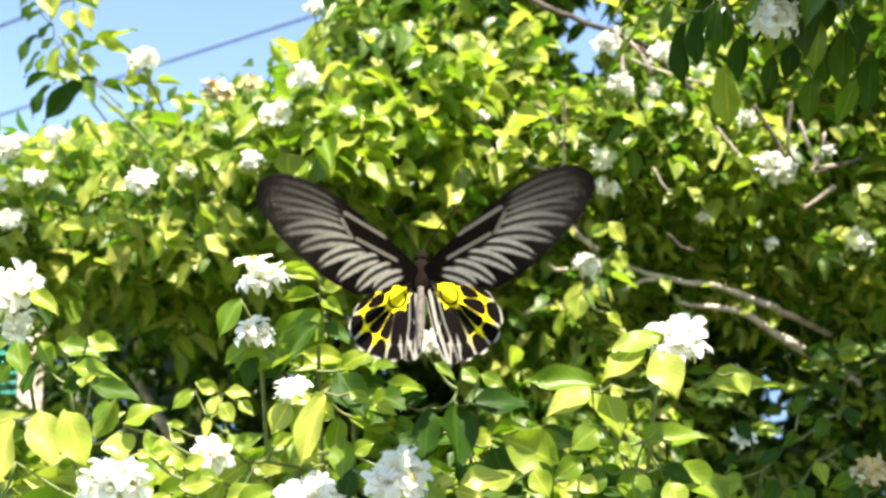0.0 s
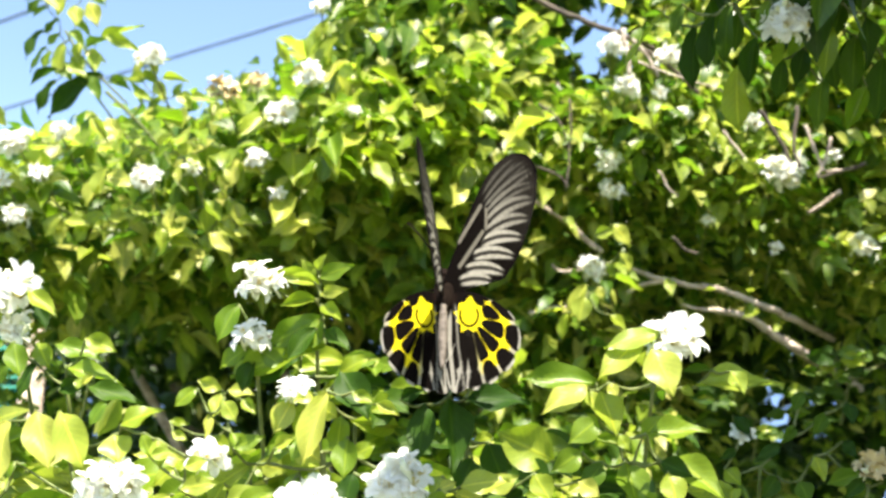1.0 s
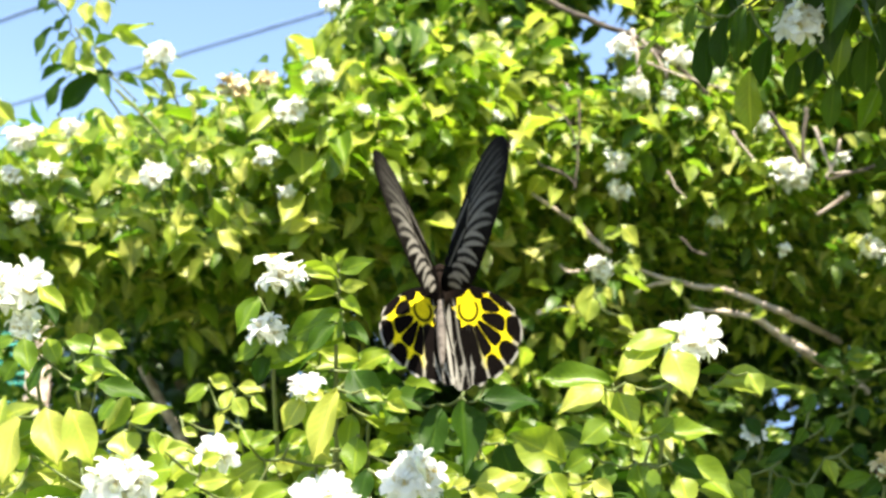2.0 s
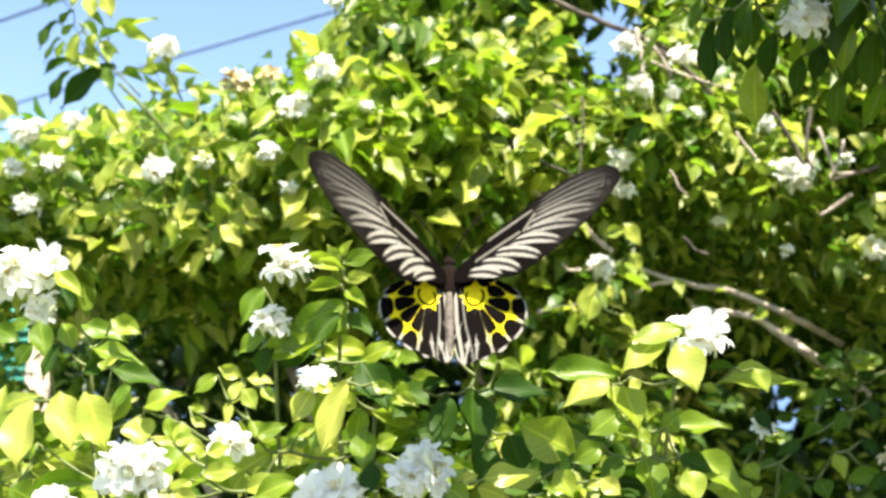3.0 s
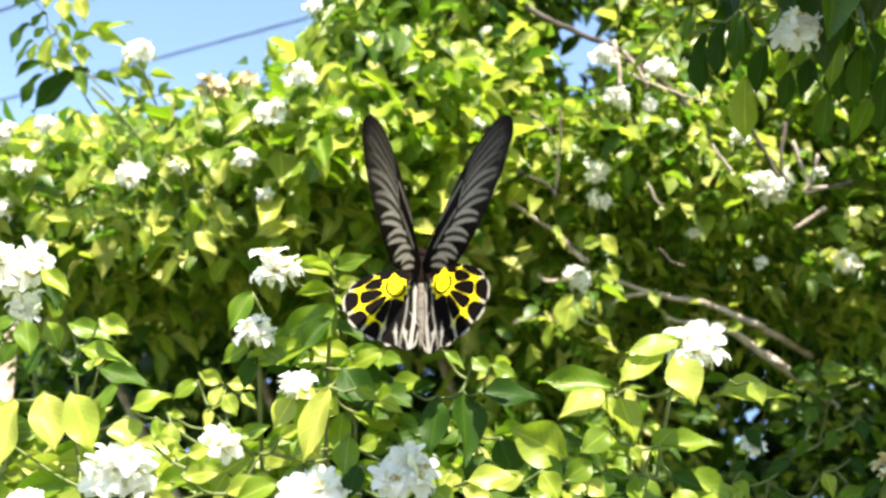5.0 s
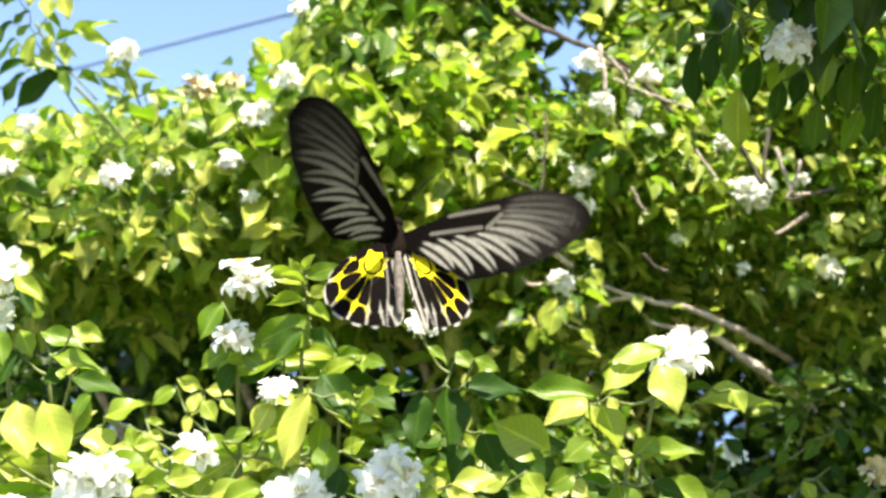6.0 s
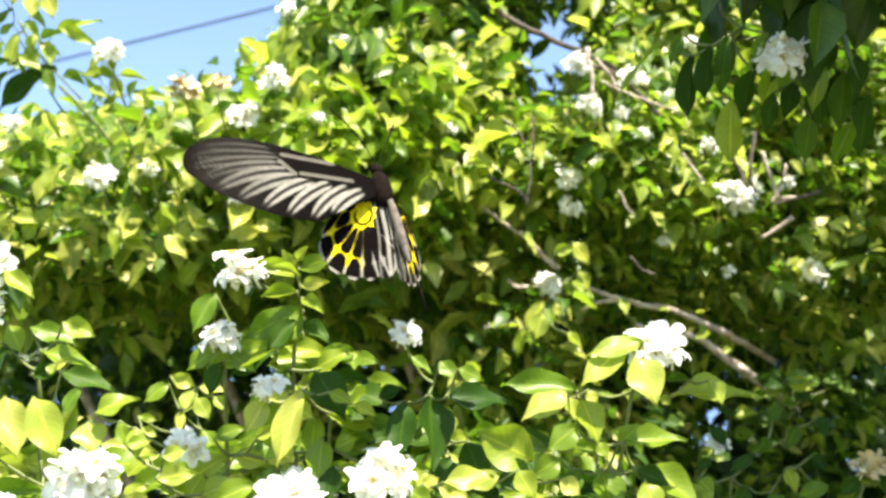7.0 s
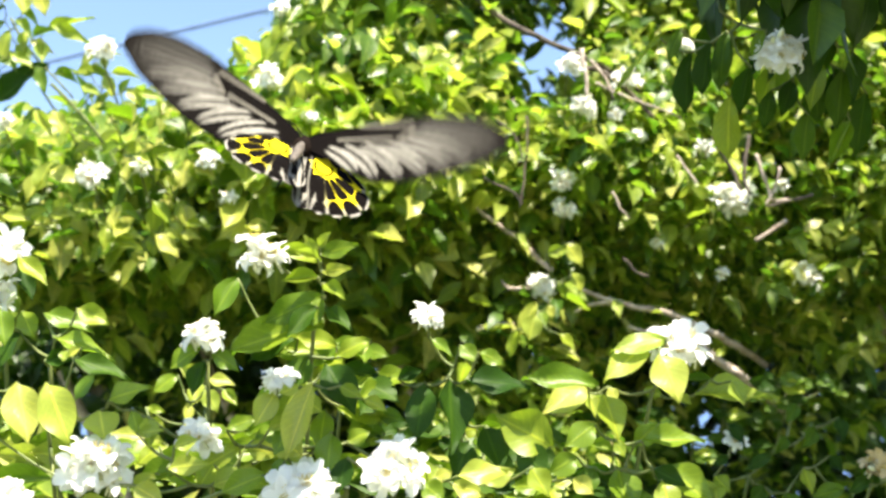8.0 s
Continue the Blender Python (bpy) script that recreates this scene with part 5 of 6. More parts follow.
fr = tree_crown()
# crown takes the same shade-darkened leaf colour
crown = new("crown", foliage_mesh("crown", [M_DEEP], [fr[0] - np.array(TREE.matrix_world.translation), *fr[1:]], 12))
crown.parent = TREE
tagged(crown, "crown of drooping leaves in a shade-dark colour", kind="stuff")
stems(TREE, [(0.9, 0.7, 2.3)], 0.06, 0.03, "trunk", seed=23)
stems(TREE, [(0.27, 0.55, 1.98), (0.45, 0.5, 2.05), (0.5, 0.3, 2.2), (0.75, 0.2, 2.3)], 0.014, 0.006, "limb", seed=24)


# ---- butterfly ----
def near_line(p, a, b):
    """Distance of p from the stretch a-b, and how far along it lies."""
    ab = b - a
    t = np.clip(((p - a) @ ab) / (ab @ ab), 0, 1)
    return np.linalg.norm(p - (a + t[:, None] * ab), axis=1), t


def step(x, lo, hi):
    t = np.clip((x - lo) / (hi - lo), 0, 1)
    return t * t * (3 - 2 * t)


def blend(col, target, amount):
    return col + (np.array(target) - col) * amount[:, None]


FORE_EDGE = ((0.25, 0.28), (1.7, 0.80), (3.4, 1.34), (5.1, 1.78), (6.4, 1.90), (7.3, 1.76), (7.95, 1.40), (8.25, 0.88), (8.12, 0.3), (7.6, -0.15), (6.9, -0.61), (6.1, -0.95),
             (5.2, -1.28), (4.2, -1.57), (3.3, -1.69), (2.65, -1.67), (1.5, -0.99), (0.25, -0.32))
HIND_EDGE = ((0.05, -0.1), (0.8, 0.12), (1.6, -0.12), (2.35, -0.6), (2.85, -1.2), (3.05, -1.95), (2.88, -2.75), (2.4, -3.4), (1.75, -3.85), (1.05, -4.1), (0.4, -4.18), (0.0, -3.85), (-0.06, -2.5), (-0.02, -1.0))
FORE_VEINS = (((0.9, -0.23), (2.2, -1.40)), ((1.5, -0.09), (3.0, -1.62)), ((2.2, 0.05), (4.0, -1.53)), ((2.9, 0.16), (5.0, -1.28)), ((3.6, 0.24), (6.0, -0.95)), ((3.95, 0.48), (6.9, -0.56)),
              ((4.15, 0.72), (7.55, -0.14)), ((4.25, 0.96), (8.05, 0.38)), ((4.4, 1.12), (8.1, 0.85)), ((4.7, 1.36), (7.6, 1.32)))
HIND_ENDS = ((2.0, -0.3), (2.95, -1.45), (2.85, -2.75), (2.2, -3.55), (1.45, -4.0), (0.75, -4.15))
DARK_WING, WHITE_SCALE, GREY_SCALE, YELLOW_SCALE = (0.0040, 0.0028, 0.0023), (0.37, 0.345, 0.29), (0.11, 0.10, 0.08), (0.80, 0.65, 0.012)


def bent(a, b, bow):
    """Points along a vein that starts along the wing and bends back to the margin."""
    a, b = np.array(a), np.array(b)
    side = np.array((a[1] - b[1], b[0] - a[0]))
    return [a + (b - a) * t + side * bow * 4 * t * (1 - t) for t in np.linspace(0, 1, 6)]


def near_bent(p, pts):
    best, along = np.full(len(p), 9.0), np.zeros(len(p))
    for k, (a, b) in enumerate(zip(pts, pts[1:])):
        d, t = near_line(p, a, b)
        closer = d < best
        best, along = np.where(closer, d, best), np.where(closer, (k + t) / (len(pts) - 1), along)
    return best, along


def fore_pattern(p):
    col = np.tile(np.array(DARK_WING), (len(p), 1))
    fine = np.array([noise.noise(Vector((x * 9, y * 9, 3))) for x, y in p])
    reach = p[:, 0]
    # grey sheen painted into the colour towards the wing tip
    col = blend(col, (0.020, 0.0175, 0.0145), step(reach, 3.4, 6.6) * (0.55 + 0.3 * fine) * (1 - step(reach, 7.4, 8.1) * 0.7))
    for k, (a, b) in enumerate(FORE_VEINS):
        d, t = near_bent(p, bent(a, b, 0.09 if k < 7 else 0.04))
        wide = (0.13 + 0.13 * np.sin(np.clip(t * 1.1, 0, 1) * math.pi) ** 0.7) * (1.2 if k < 6 else 0.9)
        band = (1 - step(d, wide * 0.75, wide * 1.05)) * (0.08 + 0.92 * step(d, 0.055, 0.115))
        bright = np.array(WHITE_SCALE) * (1.0 if k < 4 else 0.75 if k < 6 else 0.45 if k < 8 else 0.25)
        band = band * (1 - 0.45 * step(reach, 3.8, 6.6))
        col = blend(col, bright, band * step(t, 0.0, 0.12) * (1 - step(t, 0.84, 0.99)) * (0.85 + 0.3 * fine).clip(0, 1))
    for a, b in (((0.3, 0.05), (3.6, 0.24)), ((0.3, 0.12), (2.2, 0.72)), ((2.2, 0.72), (4.2, 1.05)), ((3.6, 0.24), (4.25, 1.0))):
        d, t = near_line(p, np.array(a), np.array(b))
        col = blend(col, DARK_WING, 1 - step(d, 0.05, 0.09))
    # pale lines inside the cell, round a dark oval at its end
    for a, b in (((1.4, 0.20), (3.5, 0.40)), ((3.72, 0.36), (4.38, 0.92)), ((2.2, 0.92), (4.3, 1.22))):
        d, t = near_line(p, np.array(a), np.array(b))
        col = blend(col, np.array(GREY_SCALE) * 1.5, (1 - step(d, 0.05, 0.11)) * 0.9)
    return blend(col, DARK_WING, 1 - step(np.hypot((p[:, 0] - 3.55) / 0.42, (p[:, 1] - 0.74) / 0.16), 0.8, 1.1))


def hind_pattern(p, edge):
    """Rounded dark cells between the veins, in two rows; what is left between them is yellow, or white on the inner half."""
    c = np.array((1.0, -1.02))
    rel = p - c
    ang, r = np.arctan2(rel[:, 1], rel[:, 0]), np.linalg.norm(rel, axis=1)
    turn = np.where(ang > 1.7, ang - 2 * math.pi, ang)                       # from the front margin round to the inner one
    far = np.maximum(edge(ang), 1e-6)
    near = np.minimum(0.58, 0.60 * far)
    v = (r - near) / (far - near)                                            # 0 on the cell's star, 1 on the margin
    veins = [0.75] + [math.atan2(y - c[1], x - c[0]) for x, y in HIND_ENDS]
    veins = veins + [veins[-1] - 0.14, veins[-1] - 0.45]
    yellow, white, dark = np.array(YELLOW_SCALE), np.array(WHITE_SCALE), np.array(DARK_WING)
    inner = step(-turn, 1.28, 1.5)                                           # the inner half has white lines, not yellow
    light = yellow[None] + (white * 0.7 - yellow)[None] * inner[:, None]
    light = light + (white * 0.9 - light) * (step(v, 0.74, 0.82) * 0.9)[:, None]
    col = np.tile(dark, (len(p), 1))
    shape = np.zeros(len(p))
    for a, b in zip(veins, veins[1:]):
        u = (turn - (a + b) / 2) / ((a - b) / 2)
        here = np.abs(u) <= 1
        low, high = 0.0 - 0.10 * inner, 0.555 + 0.10 * inner
        first = (np.abs(u) / 0.96) ** 4.4 + np.abs((v - (low + high) / 2) / ((high - low) / 2 + 0.01)) ** 3.0
        second = (np.abs(u) / 0.86) ** 3.0 + np.abs(np.minimum(v - 0.86, 0) / (0.265 - 0.06 * inner)) ** 2.6
        lit = step(np.minimum(first, second), 0.95, 1.17)
        # the fine lines between the inner cells are thin and faint
        lit = lit * np.where((v < 0.30) & (v > 0.06) & (np.abs(u) > 0.55), 1 - 0.55 * step(v, 0.1, 0.25), 1.0)
        shape = np.where(here, lit, shape)
    shape = shape * (1 - inner * (1 - step(v, 0.38, 0.55)) * 0.75)
    shape = shape * (1 - step(v, 0.95, 1.0) * 0.3)
    col = col + (light - col) * shape[:, None]
    # white crescents along the margin
    gap = np.min([np.abs(turn - a) for a in veins], axis=0)
    col = blend(col, white, step(v, 0.935, 0.955) * step(gap, 0.05, 0.11) * (p[:, 1] < -0.9) * 0.85)
    # yellow cell with a dark ring, in a jagged yellow star
    cell = np.hypot(rel[:, 0] / 0.36, (rel[:, 1] - 0.08) / 0.46)
    spoke = np.abs(((ang * 9 + 0.5 * np.sin(ang * 2 + 1)) / (2 * math.pi)) % 1 - 0.5) * 2
    star = 1.30 + 0.55 * spoke ** 1.7 * (0.75 + 0.25 * np.sin(ang * 5))
    col = blend(col, yellow, 1 - step(cell - star, -0.06, 0.06))
    col = blend(col, DARK_WING, np.exp(-((cell - 1.02) / 0.17) ** 4) * step(-rel[:, 1], -0.45, -0.25))
    wobble = 0.03 * np.sin(p[:, 1] * 2.1)
    stripe = np.maximum(1 - step(np.abs(p[:, 0] - 0.17 + wobble), 0.05, 0.10), 0.55 - 0.55 * step(np.abs(p[:, 0] - 0.40 + 0.05 * p[:, 1] + wobble), 0.02, 0.06))
    col = blend(col, white, stripe * step(-p[:, 1], 0.3, 0.7) * 0.75)
    return blend(col, (0.014, 0.008, 0.006), (1 - step(np.hypot(p[:, 0] * 0.9, p[:, 1] + 0.1), 0.3, 0.6)) * 0.9)


def wing_material(name):
    m, nodes, links, p = material(name)
    attr = nodes.new("ShaderNodeAttribute")
    attr.attribute_name = "scales"
    grain = ramp(nodes, links, noise_fac(nodes, links, 900, 3), [(0.3, (0.8, 0.8, 0.8)), (0.7, (1.1, 1.1, 1.1))])
    links.new(mixed(nodes, links, 1.0, attr.outputs["Color"], grain, "MULTIPLY"), p.inputs["Base Color"])
    p.inputs["Roughness"].default_value = 0.75
    p.inputs["Specular IOR Level"].default_value = 0.025
    thin = nodes.new("ShaderNodeBsdfTranslucent")
    links.new(attr.outputs["Color"], thin.inputs[0])
    mix = nodes.new("ShaderNodeMixShader")
    mix.inputs[0].default_value = 0.12
    links.new(p.outputs[0], mix.inputs[1])
    links.new(thin.outputs[0], mix.inputs[2])
    links.new(mix.outputs[0], nodes["Material Output"].inputs[0])
    return m


M_WING = wing_material("wing_scales")
M_BODY = plain_material("body_fur", (0.005, 0.0035, 0.003), (0.016, 0.011, 0.008), 900, 0.95, 0.0006, 0.0, 0.02)
M_ABDOMEN = plain_material("abdomen_scales", (0.05, 0.038, 0.028), (0.14, 0.115, 0.09), 420, 0.8, 0.0004)


def wing(name, edge_points, centre, hind, side, parent, angles=150, rings=56):
    """A thin cambered wing in centimetre outline: a fan of rings round a centre, two faces and a rim."""
    e = np.array([tuple(v) for v in smooth_line([(x, y, 0) for x, y in edge_points] + [(*edge_points[0], 0)], 6)])[:, :2]
    rel = e - np.array(centre)
    a, r = np.arctan2(rel[:, 1], rel[:, 0]), np.linalg.norm(rel, axis=1)
    order = np.argsort(a)
    a, r = a[order], r[order]

    def edge(x):
        return np.interp(x, a, r, period=2 * math.pi)

    th = np.linspace(-math.pi, math.pi, angles, endpoint=False)
    scallop = 1 - 0.004 * np.abs(np.sin(th * 14.0))
    if hind:
        for x, y in HIND_ENDS:
            turn = (th - math.atan2(y - centre[1], x - centre[0]) + math.pi) % (2 * math.pi) - math.pi
            scallop = scallop - 0.055 * np.exp(-(turn / 0.06) ** 2)
    rad = edge(th) * scallop
    fr = np.linspace(0.02, 1.0, rings)
    flat = np.array(centre) + (fr[:, None, None] * rad[None, :, None]) * np.stack([np.cos(th), np.sin(th)], 1)[None]
    p = flat.reshape(-1, 2)
    col = hind_pattern(p, edge) if hind else fore_pattern(p)
    camber = 0.055 * np.sin(p[:, 0] * 0.42) - 0.02 * p[:, 0] * (p[:, 1] / 2) ** 2 * 0.4
    ripple = 0.005 * np.sin(p[:, 1] * 9 - p[:, 0] * 3)
    z = camber + ripple * np.clip(np.hypot(p[:, 0], p[:, 1]) / 3, 0, 1)
    n = len(p)
    xyz = np.concatenate([np.stack([p[:, 0] * side, p[:, 1], z + h], 1) for h in (0.012, -0.012)]) * 0.01
    faces = []
    for layer in (0, 1):
        for i in range(rings - 1):
            for j in range(angles):
                k = layer * n + i * angles
                q = (k + j, k + (j + 1) % angles, k + angles + (j + 1) % angles, k + angles + j)
                faces.append(q if (layer == 0) == (side < 0) else q[::-1])
        hub = tuple(layer * n + j for j in range(angles))
        faces.append(hub if (layer == 0) == (side > 0) else hub[::-1])
    rim = n - angles
    for j in range(angles):
        k = (j + 1) % angles
        faces.append((rim + j, rim + k, n + rim + k, n + rim + j))
    me = bpy.data.meshes.new(name)
    me.from_pydata([tuple(v) for v in xyz], [], faces)
    layer = me.color_attributes.new("scales", "FLOAT_COLOR", "POINT")
    both = np.ones((2 * n, 4), dtype=np.float32)
    both[:n, :3], both[n:, :3] = col, col
    layer.data.foreach_set("color", both.ravel())
    me.materials.append(M_WING)
    me.polygons.foreach_set("use_smooth", [True] * len(me.polygons))
    ob = new(name, me)
    ob.parent = parent
    return ob


def lathe(bm, rows, sides=14, mat=0):
    """A body of rings along y: (y, z, half width, half height)."""
    rings = []
    for y, z, w, h in rows:
        rings.append([bm.verts.new((w * math.cos(2 * math.pi * k / sides), y, z + h * math.sin(2 * math.pi * k / sides))) for k in range(sides)])
    for r0, r1 in zip(rings, rings[1:]):
        for k in range(sides):
            f = bm.faces.new((r0[k], r1[k], r1[(k + 1) % sides], r0[(k + 1) % sides]))
            f.material_index = mat
    bm.faces.new(rings[0])
    bm.faces.new(rings[-1][::-1])


def butterfly():
    b = thing("butterfly", (0, 0.44, 1.6), "birdwing butterfly with black white-veined forewings and yellow-patterned hindwings", "butterfly")
    bm = bmesh.new()
    lathe(bm, [(-0.008, -0.002, 0.0026, 0.0026), (-0.004, -0.0015, 0.0038, 0.0036), (0.001, -0.001, 0.0044, 0.0040), (0.006, -0.001, 0.0038, 0.0036), (0.009, -0.001, 0.0024, 0.0024)])
    part("thorax", bm, M_BODY, b)
    bm = bmesh.new()
    rows = []
    for k in range(17):
        t = k / 16
        w = 0.0020 * math.sin(math.pi * (0.16 + 0.76 * t)) ** 0.7 * (1 + 0.05 * math.cos(t * 44))
        rows.append((-0.007 - 0.031 * t, 0.0012 - 0.001 * t, w, w))
    lathe(bm, rows[::-1])
    part("abdomen", bm, M_ABDOMEN, b, "pale grey-brown abdomen")
    bm = bmesh.new()
    lathe(bm, [(0.0085, -0.0003, 0.0022, 0.002), (0.0105, -0.0005, 0.0030, 0.0027), (0.0125, -0.0008, 0.0026, 0.0024), (0.0142, -0.001, 0.001, 0.001)])
    head = part("head", bm, M_BODY, b)
    for s in (-1, 1):
        bm = bmesh.new()
        tube(bm, smooth_line([(s * 0.0014, 0.0135, 0.001), (s * 0.006, 0.022, 0.003), (s * 0.012, 0.032, 0.003), (s * 0.0165, 0.0385, 0.002)], 4), 0.00022, 0.00045, 6)
        part("antenna", bm, M_BODY, head)
        for y in (0.005, 0.001, -0.003):
            bm = bmesh.new()
            tube(bm, smooth_line([(s * 0.003, y, -0.003), (s * 0.007, y + 0.002, -0.008), (s * 0.005, y - 0.001, -0.015), (s * 0.006, y - 0.002, -0.021)], 3), 0.0005, 0.00025, 5)
            part("leg", bm, M_BODY, b)
    bm = bmesh.new()
    tube(bm, smooth_line([(0, 0.0138, -0.002), (0, 0.016, -0.008), (0, 0.013, -0.016), (0, 0.009, -0.022)], 4), 0.0004, 0.0002, 5)
    part("proboscis", bm, M_BODY, head)
    wings = {}
    for s, key in ((-1, "left"), (1, "right")):
        wings[key + "_fore"] = tagged(wing("forewing", FORE_EDGE, (3.9, 0.1), False, s, b, 250, 100), "black forewing with white-dusted veins")
        wings[key + "_hind"] = tagged(wing("hindwing", HIND_EDGE, (1.0, -1.02), True, s, b, 300, 120), "black hindwing with yellow star-shaped patches")
    return b, wings


BUTTERFLY, WINGS = butterfly()

BODY_ROWS = [
    (0.0, 0.0065, 0.4346, 1.5829, 60.9, 1.7, 0.9), (0.1, 0.0039, 0.4356, 1.5791, 60.9, 1.6, 0.9), (0.2, 0.0051, 0.4356, 1.5802, 60.9, 1.5, 0.8),
    (0.3, 0.0075, 0.4348, 1.5852, 60.9, 1.5, 0.8), (0.4, 0.0020, 0.4355, 1.5824, 60.9, 1.4, 0.8), (0.5, 0.0019, 0.4361, 1.5808, 60.9, 1.4, 0.8),
    (0.6, 0.0042, 0.4358, 1.5812, 60.7, 1.6, 0.9), (0.7, 0.0067, 0.4347, 1.5846, 60.4, 1.7, 0.9), (0.8, 0.0090, 0.4365, 1.5753, 60.2, 1.9, 1.0),
    (0.9, 0.0088, 0.4358, 1.5773, 59.9, 2.1, 1.0), (1.0, 0.0125, 0.4358, 1.5760, 59.7, 2.3, 1.1), (1.1, 0.0145, 0.4330, 1.5736, 59.6, 1.8, 1.4),
    (1.2, 0.0063, 0.4296, 1.5737, 59.4, 1.4, 1.6), (1.3, 0.0061, 0.4269, 1.5711, 59.3, 1.1, 1.9), (1.4, 0.0096, 0.4233, 1.5734, 59.3, 0.5, 2.1),
    (1.5, 0.0129, 0.4196, 1.5754, 59.2, 0.2, 2.4), (1.6, 0.0074, 0.4209, 1.5750, 59.2, 0.1, 2.2), (1.7, 0.0052, 0.4221, 1.5749, 59.4, 0.1, 2.2),
    (2.8, 0.0112, 0.4349, 1.5806, 60.7, -0.0, 1.1), (2.9, 0.0104, 0.4361, 1.5806, 60.9, 0.1, 1.1), (3.0, 0.0086, 0.4381, 1.5770, 61.0, 0.0, 0.9),
    (3.1, 0.0106, 0.4378, 1.5805, 61.0, 0.0, 0.8), (3.2, 0.0135, 0.4387, 1.5781, 61.1, 0.0, 0.8), (3.3, 0.0145, 0.4381, 1.5827, 61.1, -0.1, 0.7),
    (3.4, 0.0115, 0.4388, 1.5807, 61.1, -0.1, 0.6), (3.5, 0.0097, 0.4392, 1.5808, 61.2, -0.1, 0.6), (3.6, 0.0127, 0.4405, 1.5825, 61.0, -0.3, 0.4),
    (3.7, 0.0109, 0.4416, 1.5852, 60.7, -0.4, 0.2), (3.8, 0.0092, 0.4430, 1.5861, 60.6, -0.5, 0.1), (3.9, 0.0105, 0.4442, 1.5885, 60.3, -0.6, -0.1),
    (4.0, 0.0074, 0.4462, 1.5867, 60.1, -0.8, -0.3), (4.1, 0.0115, 0.4450, 1.5912, 60.4, -0.7, -0.4), (4.2, 0.0098, 0.4448, 1.5910, 60.7, -0.7, -0.6),
    (4.3, 0.0078, 0.4442, 1.5923, 61.0, -0.7, -0.8), (4.4, 0.0054, 0.4453, 1.5864, 61.3, -0.6, -0.9), (4.5, 0.0081, 0.4446, 1.5883, 61.6, -0.5, -1.1),
    (4.6, 0.0084, 0.4442, 1.5847, 61.5, -0.4, -1.1), (4.7, 0.0069, 0.4429, 1.5846, 61.4, -0.4, -1.2), (5.8, -0.0100, 0.4275, 1.5955, 61.0, 3.0, 9.9),
    (5.9, -0.0083, 0.4256, 1.5985, 61.0, 3.4, 10.8), (6.0, -0.0084, 0.4243, 1.5987, 61.0, 3.7, 11.9), (6.1, -0.0109, 0.4275, 1.6001, 63.5, 2.7, 12.1),
    (6.2, -0.0141, 0.4310, 1.6002, 63.6, 2.5, 13.6), (6.3, -0.0119, 0.4339, 1.6019, 63.7, 2.3, 15.2), (6.4, -0.0132, 0.4369, 1.6034, 65.8, 2.1, 16.7),
    (6.5, -0.0115, 0.4400, 1.6043, 65.9, 1.9, 18.2), (6.6, -0.0030, 0.4388, 1.6074, 66.0, 1.3, 21.6), (6.7, -0.0025, 0.4379, 1.6112, 64.1, 0.6, 25.0),
    (6.8, -0.0023, 0.4364, 1.6182, 64.2, -0.1, 28.4), (6.9, -0.0051, 0.4351, 1.6249, 64.3, -0.8, 31.9), (7.0, -0.0115, 0.4345, 1.6289, 63.3, -1.5, 35.3),
    (7.1, -0.0143, 0.4326, 1.6288, 60.1, -0.3, 34.2), (7.2, -0.0157, 0.4308, 1.6275, 56.9, 0.9, 33.2), (7.3, -0.0268, 0.4290, 1.6293, 53.5, 2.2, 32.2),
    (7.4, -0.0236, 0.4266, 1.6298, 50.2, 3.4, 31.1), (7.5, -0.0277, 0.4238, 1.6338, 46.8, 4.8, 30.1), (7.6, -0.0300, 0.4225, 1.6347, 43.1, 6.4, 25.2),
    (7.7, -0.0348, 0.4218, 1.6344, 39.2, 8.0, 20.1), (7.8, -0.0385, 0.4213, 1.6327, 35.4, 9.5, 15.0), (7.9, -0.0402, 0.4189, 1.6389, 31.5, 11.0, 9.9),
    (8.0, -0.0427, 0.4178, 1.6393, 27.5, 12.4, 4.7)]
